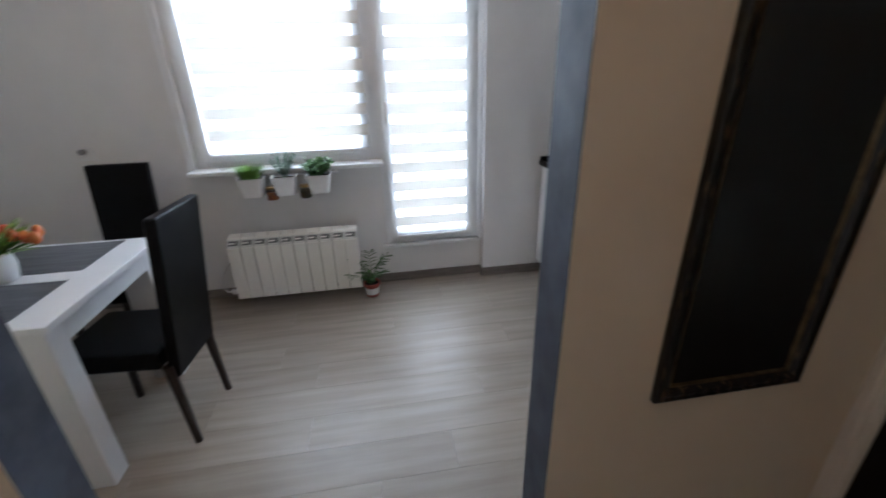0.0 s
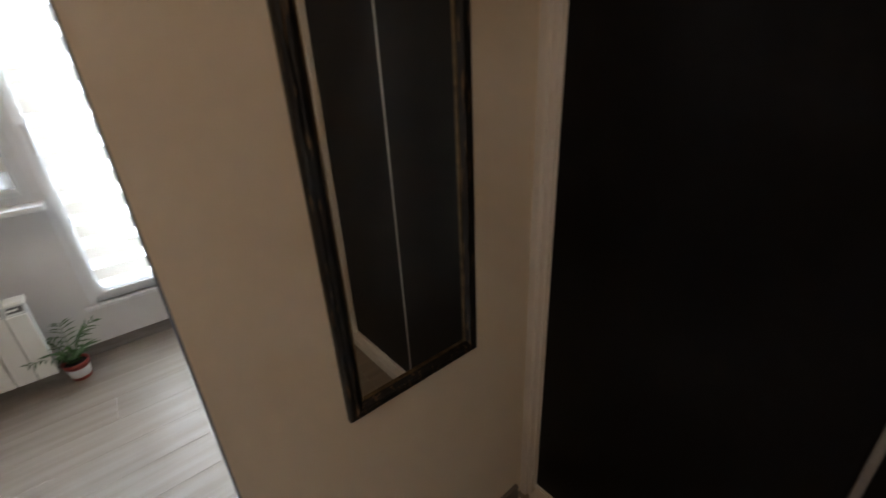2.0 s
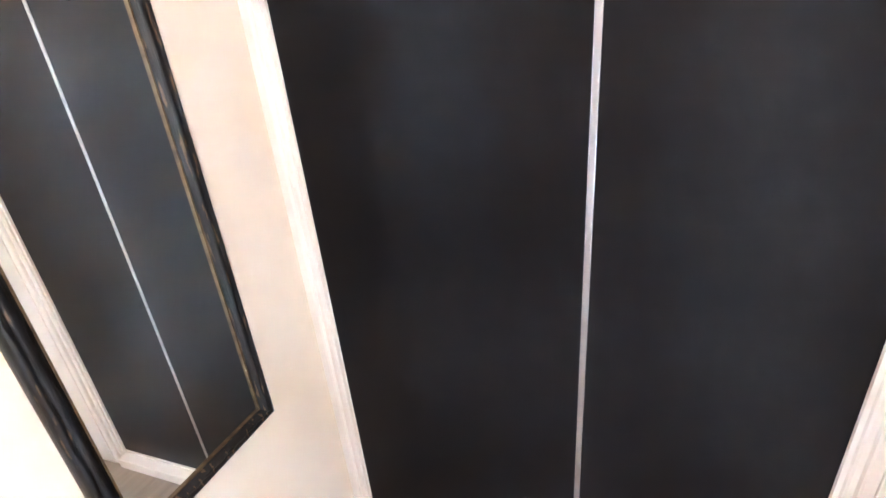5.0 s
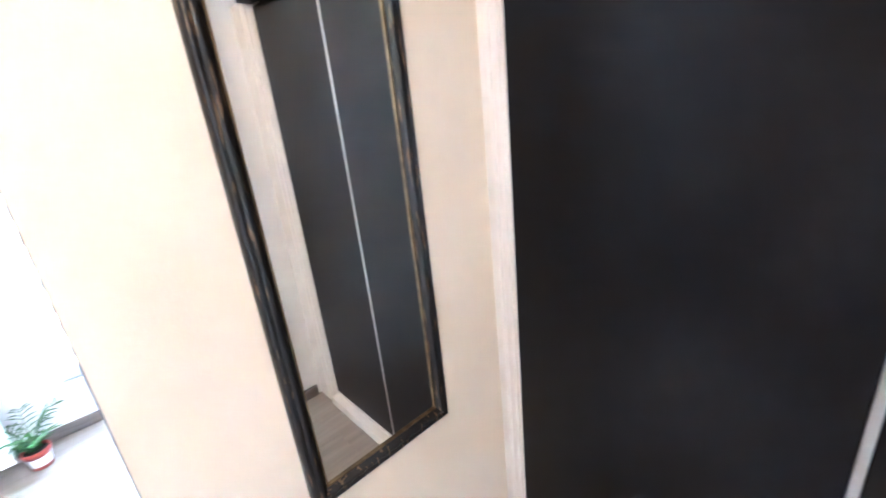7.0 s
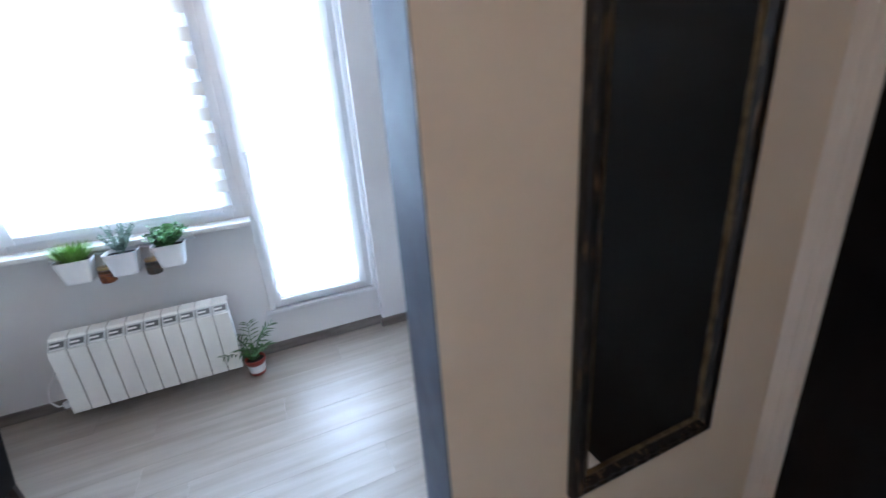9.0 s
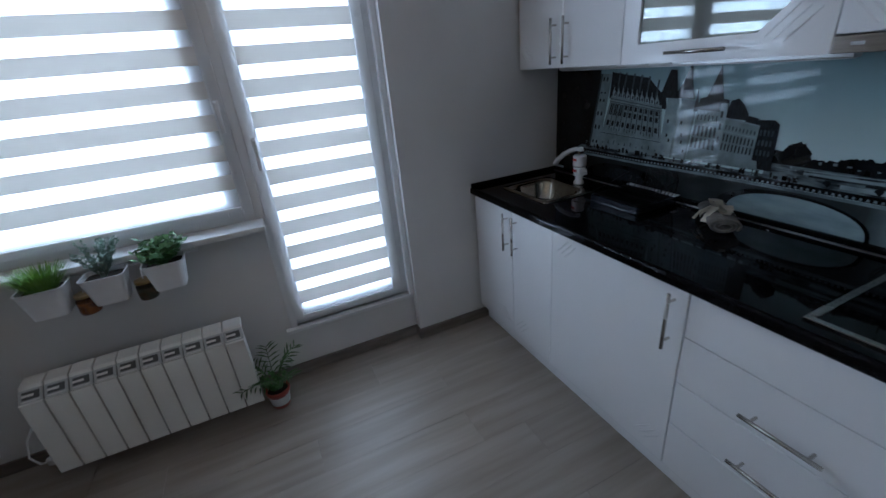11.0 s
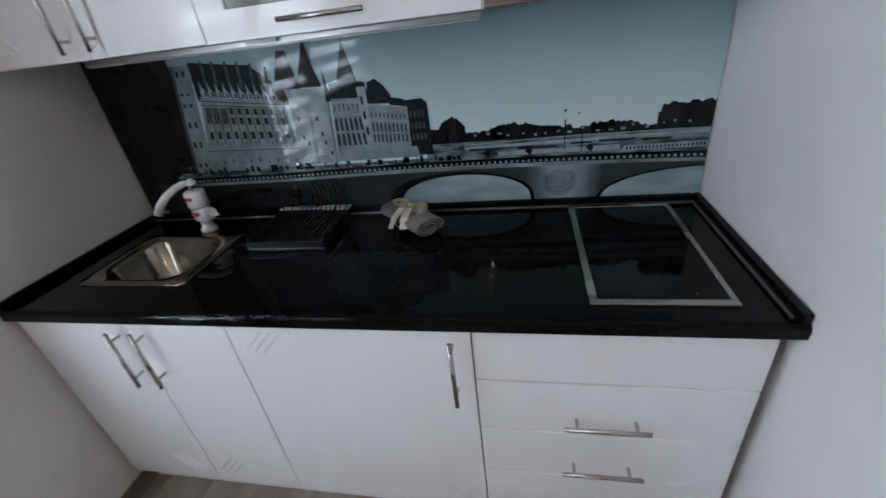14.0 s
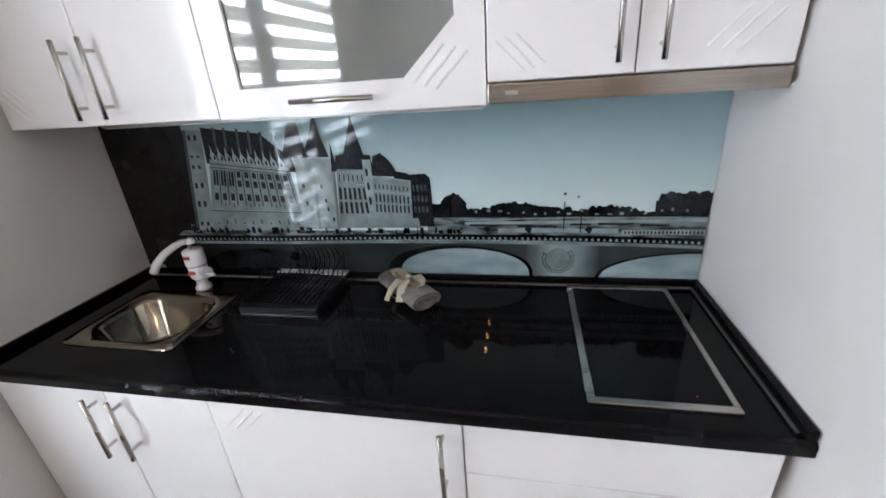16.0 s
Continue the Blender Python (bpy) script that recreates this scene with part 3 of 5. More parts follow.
part("spout_neck", rod((0.874, -0.339, TOP + 0.152), (0.874, -0.339, TOP + 0.178), 0.006, n=12), M_STEEL, tp, "chrome neck")
part("spout_joint", lathe([(0.004, 0.170), (0.013, 0.173), (0.0145, 0.181), (0.011, 0.190), (0.004, 0.193)], (0.878, -0.343, TOP), 16), M_WHITE_PLASTIC, tp, "", True)
sp = [Vector((0.876, -0.341, TOP + 0.181)), Vector((0.862, -0.327, TOP + 0.183)), Vector((0.843, -0.309, TOP + 0.176)), Vector((0.818, -0.284, TOP + 0.156)), Vector((0.799, -0.264, TOP + 0.130)), Vector((0.788, -0.252, TOP + 0.103))]
part("spout", tube(sp, 0.011, 14, radii=[0.008, 0.0105, 0.0115, 0.0125, 0.0135, 0.0135]), M_WHITE_PLASTIC, tp, "", True)
for zz in (0.068, 0.125):
    part("red_mark", box(0.842, 0.8475, -0.352, -0.328, TOP + zz, TOP + zz + 0.012), M_RED, tp, "small red printed marking")

# draining rack
dr = thing("dish_rack", (0.82, -0.71, TOP), "black wire dish drying rack with drip tray", "dish rack")
bm = box(0.715, 0.955, -0.86, -0.600, TOP, TOP + 0.008, 0.003)
for a in ((0.715, 0.72, -0.86, -0.600), (0.95, 0.955, -0.86, -0.600), (0.72, 0.95, -0.86, -0.855), (0.72, 0.95, -0.605, -0.600)):
    box(*a, TOP + 0.008, TOP + 0.03, bm=bm)
part("drip_tray", bm, M_TRAY, dr, "glossy black drip tray")
for yy in (-0.855, -0.605):
    part("side_frame", tube([(0.72, yy, TOP + 0.03), (0.735, yy, TOP + 0.05), (0.80, yy, TOP + 0.062), (0.89, yy, TOP + 0.085), (0.945, yy, TOP + 0.10), (0.95, yy, TOP + 0.03)], 0.002, 6), M_BLACK_METAL, dr)
for i in range(15):
    yy = -0.605 - 0.25 * i / 14
    path = [(0.735, yy, TOP + 0.032), (0.80, yy, TOP + 0.036), (0.86, yy - 0.004, TOP + 0.038), (0.92, yy, TOP + 0.036)]
    if i >= 5:
        path += [(0.938, yy, TOP + 0.055), (0.945, yy - 0.006, TOP + 0.085), (0.938, yy - 0.010, TOP + 0.115), (0.926, yy - 0.006, TOP + 0.140)]
    elif i % 2:
        path += [(0.935, yy, TOP + 0.06), (0.935, yy - 0.008, TOP + 0.085)]
    part("plate_wire", tube(path, 0.0022, 5), M_BLACK_METAL, dr)
for xx in (0.735, 0.83, 0.925):
    part("cross_wire", rod((xx, -0.605, TOP + 0.034), (xx, -0.855, TOP + 0.034), 0.0025, n=6), M_BLACK_METAL, dr)

# white slats put in for the striped daylight glint behind the rack
for i in range(17):
    yy = -0.60 - 0.255 * i / 16
    wide = 0.010 if i >= 11 else 0.0
    part("glint_slat", box(0.944 - wide, 0.969, yy - 0.0045 - wide * 0.15, yy + 0.0035 + wide * 0.15, TOP + 0.034, TOP + 0.037), M_POT, dr, "white slat standing in for a striped glint")

# rolled towel with ribbon
tw = thing("rolled_towel", (0.86, -1.10, TOP), "rolled grey kitchen towel tied with cream ribbon", "towel")
ax0, ax1 = Vector((0.945, -1.02, TOP + 0.030)), Vector((0.785, -1.178, TOP + 0.030))
along = (ax1 - ax0).normalized()
side = along.cross(Vector((0, 0, 1))).normalized()
bm = bmesh.new()
rows_ = []
turns, steps = 2.6, 60
for i in range(steps + 1):
    a = i / steps * turns * math.tau
    r = 0.013 + 0.033 * i / steps
    r2 = r + 0.007
    ring = []
    for c, k in ((ax0, -1), (ax1, 1)):
        for rr in (r, r2):
            w = 1 + 0.03 * math.sin(3 * a)
            ring.append(bm.verts.new(c + side * math.cos(a) * rr * 1.05 * w + Vector((0, 0, 1)) * (math.sin(a) * rr * 0.555 * w)))
    rows_.append(ring)
for a, b in zip(rows_, rows_[1:]):
    bm.faces.new((a[0], b[0], b[2], a[2]))
    bm.faces.new((a[1], a[3], b[3], b[1]))
    bm.faces.new((a[0], a[1], b[1], b[0]))
    bm.faces.new((a[2], b[2], b[3], a[3]))
part("roll", bm, M_TOWEL, tw, "", True)
mid = (ax0 + ax1) / 2
bm = bmesh.new()
band = []
for i in range(33):
    a = i / 32 * math.tau
    o = mid + side * math.cos(a) * 0.0580 + Vector((0, 0, 1)) * math.sin(a) * 0.0305
    band.append((bm.verts.new(o - along * 0.011), bm.verts.new(o + along * 0.011)))
for a, b in zip(band, band[1:]):
    bm.faces.new((a[0], a[1], b[1], b[0]))
bmesh.ops.solidify(bm, geom=bm.faces[:], thickness=0.0012)
part("ribbon_band", bm, M_RIBBON, tw)


def ribbon(path, width):
    bm = bmesh.new()
    last = None
    for i, p in enumerate(path):
        p = Vector(p)
        d = (Vector(path[min(i + 1, len(path) - 1)]) - Vector(path[max(i - 1, 0)])).normalized()
        w = d.cross(Vector((0.2, 0.1, 1))).normalized() * width * (0.5 + 0.12 * math.sin(i * 1.9))
        pair = (bm.verts.new(p + w), bm.verts.new(p - w))
        if last:
            bm.faces.new((last[0], last[1], pair[1], pair[0]))
        last = pair
    bmesh.ops.solidify(bm, geom=bm.faces[:], thickness=0.001)
    return bm


knot = mid + Vector((0, 0, 0.034)) - side * 0.01
for sx, sy, lift in ((-0.05, -0.055, 0.022), (0.02, 0.055, 0.02)):
    part("bow_loop", ribbon([knot, knot + Vector((sx * 0.5, sy * 0.5, lift)), knot + Vector((sx, sy, lift * 0.9)), knot + Vector((sx * 1.05, sy * 0.9, -0.002)), knot + Vector((sx * 0.5, sy * 0.4, 0.0)), knot], 0.034), M_RIBBON, tw)
for sx, sy in ((-0.075, 0.01), (-0.07, 0.045)):
    part("bow_tail", ribbon([knot, knot + Vector((sx * 0.4, sy * 0.5, 0.008)), knot + Vector((sx * 0.8, sy, -0.012)), knot + Vector((sx * 1.1, sy * 1.2, -0.04))], 0.032), M_RIBBON, tw)
part("knot", lathe([(0.004, -0.008), (0.011, -0.004), (0.011, 0.005), (0.004, 0.009)], knot, 10), M_RIBBON, tw, "", True)

# hob
hb = thing("hob", (0.70, -1.74, TOP), "narrow black glass hob in a steel frame", "hob")
part("glass_plate", box(0.470, 0.943, -1.872, -1.612, TOP, TOP + 0.005, 0.001), M_HOB, hb)
bm = box(0.452, 0.470, -1.886, -1.594, TOP, TOP + 0.007, 0.002)
box(0.943, 0.961, -1.886, -1.594, TOP, TOP + 0.007, 0.002, bm=bm)
box(0.470, 0.943, -1.612, -1.594, TOP, TOP + 0.007, 0.002, bm=bm)
box(0.470, 0.943, -1.886, -1.872, TOP, TOP + 0.007, 0.002, bm=bm)
part("steel_frame", bm, M_STEEL, hb, "brushed steel frame")
part("power_light", rod((0.492, -1.815, TOP + 0.005), (0.492, -1.815, TOP + 0.0056), 0.002, n=8), M_RED, hb, "tiny red control light")

# wall cabinets
def wall_unit(y0, y1, z0, label):
    u = thing("wall_cabinet", (0.87, (y0 + y1) / 2, z0), label, "cabinet", "wall cabinets")
    bm = box(UP + 0.0195, 0.999, y0 - 0.018, y0 - 0.001, z0, 2.15)
    box(UP + 0.0195, 0.999, y1 + 0.001, y1 + 0.018, z0, 2.15, bm=bm)
    box(UP + 0.0195, 0.999, y1 + 0.018, y0 - 0.018, z0, z0 + 0.018, bm=bm)
    box(UP + 0.0195, 0.999, y1 + 0.018, y0 - 0.018, 2.132, 2.15, bm=bm)
    box(0.985, 0.999, y1 + 0.018, y0 - 0.018, z0 + 0.018, 2.132, bm=bm)
    part("body", bm, M_CARCASS, u)
    return u


u = wall_unit(-0.012, -0.697, UP_Z, "white gloss wall cabinet with two doors")
d = door(u, -0.012, -0.347, UP_Z, 2.15, UP)
bar_handle(d, (UP, -0.303, UP_Z + 0.018), (UP, -0.303, UP_Z + 0.212))
grooves(d, UP, -0.075, UP_Z + 0.07, 0.065, -1)
d = door(u, -0.347, -0.697, UP_Z, 2.15, UP)
bar_handle(d, (UP, -0.387, UP_Z + 0.018), (UP, -0.387, UP_Z + 0.212))
u = wall_unit(-0.697, -1.378, UP_Z, "white gloss wall cabinet with smoked glass flap")
part("shelf", box(UP + 0.04, 0.985, -1.36, -0.716, 1.80, 1.816), M_CARCASS, u)
gy0, gy1, gz0, gz1 = -0.772, -1.312, 1.516, 2.08
bm = prism([(-0.6985, UP_Z), (gy0, UP_Z), (gy0, 2.148), (-0.6985, 2.148)], "x", UP, UP + 0.018)
prism([(gy1, UP_Z), (-1.3765, UP_Z), (-1.3765, 2.148), (gy1, 2.148)], "x", UP, UP + 0.018, bm)
prism([(gy0, UP_Z), (gy1, UP_Z), (gy1, 1.631), (-1.190, gz0), (gy0, gz0)], "x", UP, UP + 0.018, bm)
prism([(gy0, gz1), (gy1, gz1), (gy1, 2.148), (gy0, 2.148)], "x", UP, UP + 0.018, bm)
flap = part("flap_door", bm, M_CABINET, u)
part("glass", prism([(gy0, gz0), (-1.190, gz0), (gy1, 1.631), (gy1, gz1), (gy0, gz1)], "x", UP + 0.008, UP + 0.012), M_SMOKED, flap, "smoked reflective glass")
bar_handle(flap, (UP, -0.915, UP_Z + 0.032), (UP, -1.122, UP_Z + 0.032))
grooves(flap, UP, -1.275, UP_Z + 0.085, 0.075)
u = wall_unit(-1.378, -1.972, UP_Z + 0.043, "white gloss wall cabinet above the cooker hood")
d = door(u, -1.378, -1.682, UP_Z + 0.045, 2.15, UP)
bar_handle(d, (UP, -1.642, UP_Z + 0.067), (UP, -1.642, UP_Z + 0.26))
grooves(d, UP, -1.45, UP_Z + 0.10, 0.06, -1)
d = door(u, -1.682, -1.972, UP_Z + 0.045, 2.15, UP)
bar_handle(d, (UP, -1.726, UP_Z + 0.067), (UP, -1.726, UP_Z + 0.26))
grooves(d, UP, -1.875, UP_Z + 0.115, 0.075)
hd = thing("cooker_hood", (0.86, -1.68, UP_Z), "slim brushed steel pull-out cooker hood", "cooker hood")
part("front_panel", box(UP - 0.003, UP + 0.02, -1.969, -1.380, UP_Z, UP_Z + 0.041, 0.002), M_HOOD, hd)
part("body", box(UP + 0.0205, 0.985, -1.976, -1.384, UP_Z + 0.012, UP_Z + 0.042), M_GAP, hd)
part("badge", box(UP - 0.0045, UP - 0.0032, -1.445, -1.418, UP_Z + 0.018, UP_Z + 0.026), M_ALU, hd, "small plain metal badge")
sl = thing("under_cabinet_light", (0.93, -0.7, UP_Z - 0.02), "slim aluminium light bar under wall cabinets", "light bar")
part("housing", box(0.90, 0.945, -1.36, -0.13, UP_Z - 0.020, UP_Z - 0.0005, 0.004), M_ALU, sl)
part("diffuser", box(0.905, 0.94, -1.35, -0.14, UP_Z - 0.023, UP_Z - 0.0205), M_WHITE_PLASTIC, sl)
part("switch", box(0.885, 0.898, -0.80, -0.70, UP_Z - 0.014, UP_Z - 0.001, 0.003), M_WHITE_PLASTIC, sl)

# ---- glass splashback with a printed river view ----
spl = thing("glass_splashback", (0.998, -0.99, 0.892), "glass splashback printed with riverside castle and bridge in grey-blue", "splashback")


def printed(name, polys, mat, layer, label=""):
    """Flat inked shapes; u runs along the wall from the pillar, v is height."""
    bm = bmesh.new()
    x = 0.9985 - 0.0004 * layer
    for poly in polys:
        bm.faces.new([bm.verts.new((x, -u, v)) for u, v in poly])
    return part(name, bm, mat, spl, label)


def printed_each(name, polys, mat, layer, label=""):
    for poly in polys:
        printed(name, [poly], mat, layer, label)


def rect(u0, u1, v0, v1):
    return [(u0, v0), (u1, v0), (u1, v1), (u0, v1)]


def slab_rect(u0, u1, a0, b0, a1, b1):
    """A band from u0 to u1 whose lower and upper heights change from (a0, b0) to (a1, b1)."""
    return [(u0, a0), (u1, a1), (u1, b1), (u0, b0)]


U0, U1, V0, V1 = 0.004, 1.982, 0.890, 1.4485
part("backing", box(0.999, 1.0025, -U1, -U0, V0, V1), M_GAP, spl)
printed("printed_sky", [rect(U0, U1, V0, V1)], P_SKY, 0, "pale teal evening sky")
rng = random.Random(5)


def ragged(u0, u1, v0, vtop, bumps, rough, seed):
    """Ground up to an uneven skyline."""
    r = random.Random(seed)
    top = []
    for i in range(bumps + 1):
        u = u0 + (u1 - u0) * i / bumps
        top.append((u, vtop(u) + rough * r.uniform(-1, 1)))
    return [[(a[0], v0), (b[0], v0), b, a] for a, b in zip(top, top[1:])]


def cell(front, s0, s1, t0, t1):
    """A patch of a front drawn in perspective; front is its foot left, foot right, top right and top left."""
    def at(s, t):
        (ax, ay), (bx, by), (cx, cy), (dx, dy) = front
        return ((ax * (1 - s) + bx * s) * (1 - t) + (dx * (1 - s) + cx * s) * t, (ay * (1 - s) + by * s) * (1 - t) + (dy * (1 - s) + cy * s) * t)
    return [at(s0, t0), at(s1, t0), at(s1, t1), at(s0, t1)]


def disc(c, v, r, n=28, rough=0.0, seed=1):
    q = random.Random(seed)
    return [(c + (r + rough * q.uniform(-1, 1)) * math.cos(i * math.tau / n), v + (r + rough * q.uniform(-1, 1)) * math.sin(i * math.tau / n)) for i in range(n)]


# far bank: trees, a block of houses and small lit fronts
printed("printed_tree_line", ragged(1.17, U1, 1.085, lambda u: 1.128 + 0.010 * math.sin(u * 23) - 0.012 * (u > 1.6), 110, 0.005, 3), P_DARK, 1, "dark far tree line")
printed("printed_far_block", ragged(1.836, U1, 1.085, lambda u: 1.163 - 0.02 * (u < 1.845), 26, 0.005, 4), P_DARK, 2)
printed("printed_round_tree", [disc(1.24, 1.128, 0.042, 34, 0.005, 7)], P_DARK, 2)
printed_each("printed_far_house", [rect(u, u + rng.uniform(0.006, 0.014), v, v + rng.uniform(0.004, 0.009)) for u, v in
                                   [(1.30 + 0.036 * i + rng.uniform(0, 0.012), 1.095 + rng.uniform(0, 0.014)) for i in range(18)]], P_STONE, 3)
# castle: slate roofs, corner tower, long front with stepped gables
printed("printed_tree_mass", ragged(U0, 0.332, 0.90, lambda u: 1.4475, 30, 0.001, 6), P_DARK, 2, "dark tree mass")
FRONT_A = ((0.338, 1.045), (0.722, 1.045), (0.697, 1.266), (0.409, 1.303))
FRONT_T = ((0.272, 1.045), (0.350, 1.045), (0.405, 1.400), (0.335, 1.402))
FRONT_B = ((0.844, 1.055), (0.968, 1.055), (0.957, 1.253), (0.865, 1.258))
FRONT_C = ((0.972, 1.06), (1.102, 1.06), (1.108, 1.215), (0.983, 1.234))
FRONT_TOWER = ((0.706, 1.05), (0.842, 1.05), (0.861, 1.29), (0.722, 1.30))
printed("printed_roof", [[(0.395, 1.29), (0.722, 1.25), (0.714, 1.298), (0.67, 1.333), (0.616, 1.380), (0.517, 1.392), (0.405, 1.408)]], P_ROOF, 3, "slate roofs")
chimneys = [[(u - 0.012, v - 0.075), (u - 0.003, v - 0.077), (u + 0.006, v), (u - 0.003, v + 0.002)] for u, v in ((0.452, 1.405), (0.491, 1.402), (0.537, 1.397), (0.578, 1.391), (0.62, 1.384), (0.669, 1.370))]
printed_each("printed_chimney", chimneys, P_STONE2, 3.5)
printed_each("printed_facade", [FRONT_A], P_STONE, 4, "pale castle front")
printed("printed_corner_tower", [FRONT_T], P_STONE, 4.4)
printed("printed_tower_shade", [cell(FRONT_T, 0.0, 0.16, 0.0, 1.0)], P_STONE2, 4.6)
dark_w, light_w, half_w, gables = [], [], [], []
for i in range(10):
    s = 0.075 + i * 0.094
    g = cell(FRONT_A, s - 0.036, s + 0.036, 0.985, 1.0)
    mid_u, mid_v = (g[0][0] + g[1][0]) / 2 - 0.006, g[2][1]
    gables.append([g[0], g[1], (g[1][0] - 0.003, mid_v + 0.016), (mid_u + 0.003, mid_v + 0.03), (mid_u, mid_v + 0.052), (mid_u - 0.003, mid_v + 0.03), (g[0][0] - 0.004, mid_v + 0.016)])
    dark_w.append(cell(FRONT_A, s - 0.012, s + 0.012, 1.005, 1.065))
    half_w.append(cell(FRONT_A, s + 0.039, s + 0.053, 0.38, 0.88))
    if i < 3:
        dark_w.append(cell(FRONT_A, s - 0.030, s - 0.004, 0.66, 0.87))
        dark_w.append(cell(FRONT_A, s + 0.004, s + 0.030, 0.66, 0.87))
        light_w.append(cell(FRONT_A, s - 0.030, s + 0.030, 0.762, 0.775))
    else:
        dark_w.append(cell(FRONT_A, s - 0.022, s + 0.024, 0.79, 0.875))
        dark_w.append(cell(FRONT_A, s - 0.022, s + 0.024, 0.655, 0.75))
    dark_w.append(cell(FRONT_A, s - 0.024, s + 0.022, 0.455, 0.555))
    if i % 3:
        half_w.append(cell(FRONT_A, s - 0.006, s + 0.006, 0.36, 0.42))
    half_w.append(cell(FRONT_A, s - 0.008, s + 0.006, 0.10, 0.10 + 0.03 * (1 + i % 3)))
for t in (0.955, 0.905, 0.305):
    light_w.append(cell(FRONT_A, 0.0, 1.0, t, t + 0.012))
    half_w.append(cell(FRONT_A, 0.0, 1.0, t - 0.014, t))
for t, h in ((0.93, 0.05), (0.755, 0.022), (0.655, 0.035), (0.475, 0.055), (0.285, 0.06), (0.075, 0.045)):
    for s in (0.36, 0.68):
        dark_w.append(cell(FRONT_T, s - 0.075, s + 0.075, t - h / 2, t + h / 2))
printed_each("printed_gable", gables, P_LIGHT, 5)
# round towers with pointed roofs
printed_each("printed_tower", [FRONT_TOWER], P_LIGHT, 5, "pale round towers")
printed("printed_tower_shade", [cell(FRONT_TOWER, 0.42, 0.50, 0, 1), cell(FRONT_TOWER, 0.93, 1.0, 0, 1)], P_STONE, 5.4)
printed_each("printed_tower_roof", [[(0.681, 1.300), (0.772, 1.296), (0.752, 1.408), (0.722, 1.410)], [(0.752, 1.300), (0.846, 1.296), (0.828, 1.36), (0.818, 1.43), (0.812, 1.43), (0.786, 1.36)],
                                    [(0.846, 1.25), (0.868, 1.25), (0.856, 1.345)], [(0.892, 1.295), (0.964, 1.295), (0.940, 1.40), (0.935, 1.425), (0.930, 1.40)]], P_ROOF, 6)
for s, t in ((0.16, 0.62), (0.20, 0.38), (0.30, 0.30), (0.62, 0.62), (0.70, 0.42), (0.74, 0.30), (0.86, 0.15)):
    dark_w.append(cell(FRONT_TOWER, s - 0.03, s + 0.03, t - 0.028, t + 0.028))
# palace behind the towers
printed_each("printed_second_roof", [[(0.860, 1.25), (0.99, 1.245), (0.985, 1.298), (0.90, 1.308), (0.868, 1.30)], [(0.980, 1.232), (1.06, 1.228), (1.062, 1.252), (1.042, 1.283), (1.018, 1.304), (0.992, 1.295)],
                                     [(1.05, 1.215), (1.11, 1.212), (1.10, 1.238), (1.062, 1.246)]], P_ROOF, 7)
printed_each("printed_second_front", [FRONT_B, FRONT_C], P_STONE, 8, "second pale palace front")
printed("printed_pavilion", [[(0.948, 1.06), (0.978, 1.06), (0.984, 1.285), (0.956, 1.285)]], P_LIGHT, 8.3)
printed("printed_dark_palace", [[(1.10, 1.06), (1.174, 1.06), (1.171, 1.222), (1.155, 1.236), (1.066, 1.232), (1.106, 1.214)]], P_ROOF, 7.5, "dark corner palace")
half_w += [rect(1.112 + 0.013 * i, 1.119 + 0.013 * i, v, v + 0.02) for i in range(4) for v in (1.11, 1.145, 1.18)]
for i in range(6):
    s = 0.09 + i * 0.16
    light_w.append(cell(FRONT_B, s - 0.05, s + 0.05, 0.80, 0.97))
    dark_w.append(cell(FRONT_B, s - 0.022, s + 0.022, 0.81, 0.92))
    for t0, t1 in ((0.26, 0.46), (0.50, 0.70)):
        dark_w.append(cell(FRONT_B, s - 0.045, s + 0.035, t0, t1))
for i in range(9):
    s = 0.07 + i * 0.105
    dark_w.append(cell(FRONT_C, s - 0.02, s + 0.024, 0.30, 0.46))
    dark_w.append(cell(FRONT_C, s - 0.02, s + 0.024, 0.50, 0.66))
    half_w.append(cell(FRONT_C, s - 0.02, s + 0.02, 0.76, 0.85))
light_w += [cell(FRONT_B, 0, 1, 0.74, 0.765), cell(FRONT_C, 0, 1, 0.70, 0.72), cell(FRONT_C, 0, 1, 0.97, 1.0)]
for t in (0.62, 0.40, 0.82):
    dark_w.append(rect(0.962, 0.970, 1.06 + 0.225 * t - 0.012, 1.06 + 0.225 * t + 0.012))
printed("printed_glazing", light_w, P_LIGHT, 9)["kind"] = "stuff"
printed("printed_string_course", half_w, P_STONE2, 9.4)["kind"] = "stuff"
printed_each("printed_window", dark_w, P_WINDOW, 10, "rows of dark windows")
printed_each("printed_terrace_wall", [[(0.848, 1.056), (1.128, 1.056), (1.122, 1.090), (0.858, 1.096)]], P_STONE, 10.4)
# quay: a pale wall with dark figures and cars before it, then the bridge parapet
printed_each("printed_quay", [[(0.17, 1.016), (1.27, 1.022), (1.27, 1.048), (0.22, 1.046)]], P_QUAY, 11, "shaded quay wall")
figures = []
for i in range(58):
    u = rng.uniform(0.22, 1.26)
    figures.append(rect(u, u + rng.uniform(0.003, 0.016), 1.036, 1.043 + rng.uniform(0.0, 0.02) * (1 if u < 0.9 else 0.8)))
printed("printed_figures", figures, P_DARK, 11.5)["kind"] = "stuff"
sparks = [rect(u, u + rng.uniform(0.002, 0.009), v, v + rng.uniform(0.002, 0.006)) for u, v in [(rng.uniform(0.24, 1.27), rng.uniform(1.03, 1.075)) for _ in range(60)]]
printed("printed_lights", sparks, P_STONE, 11.8)["kind"] = "stuff"
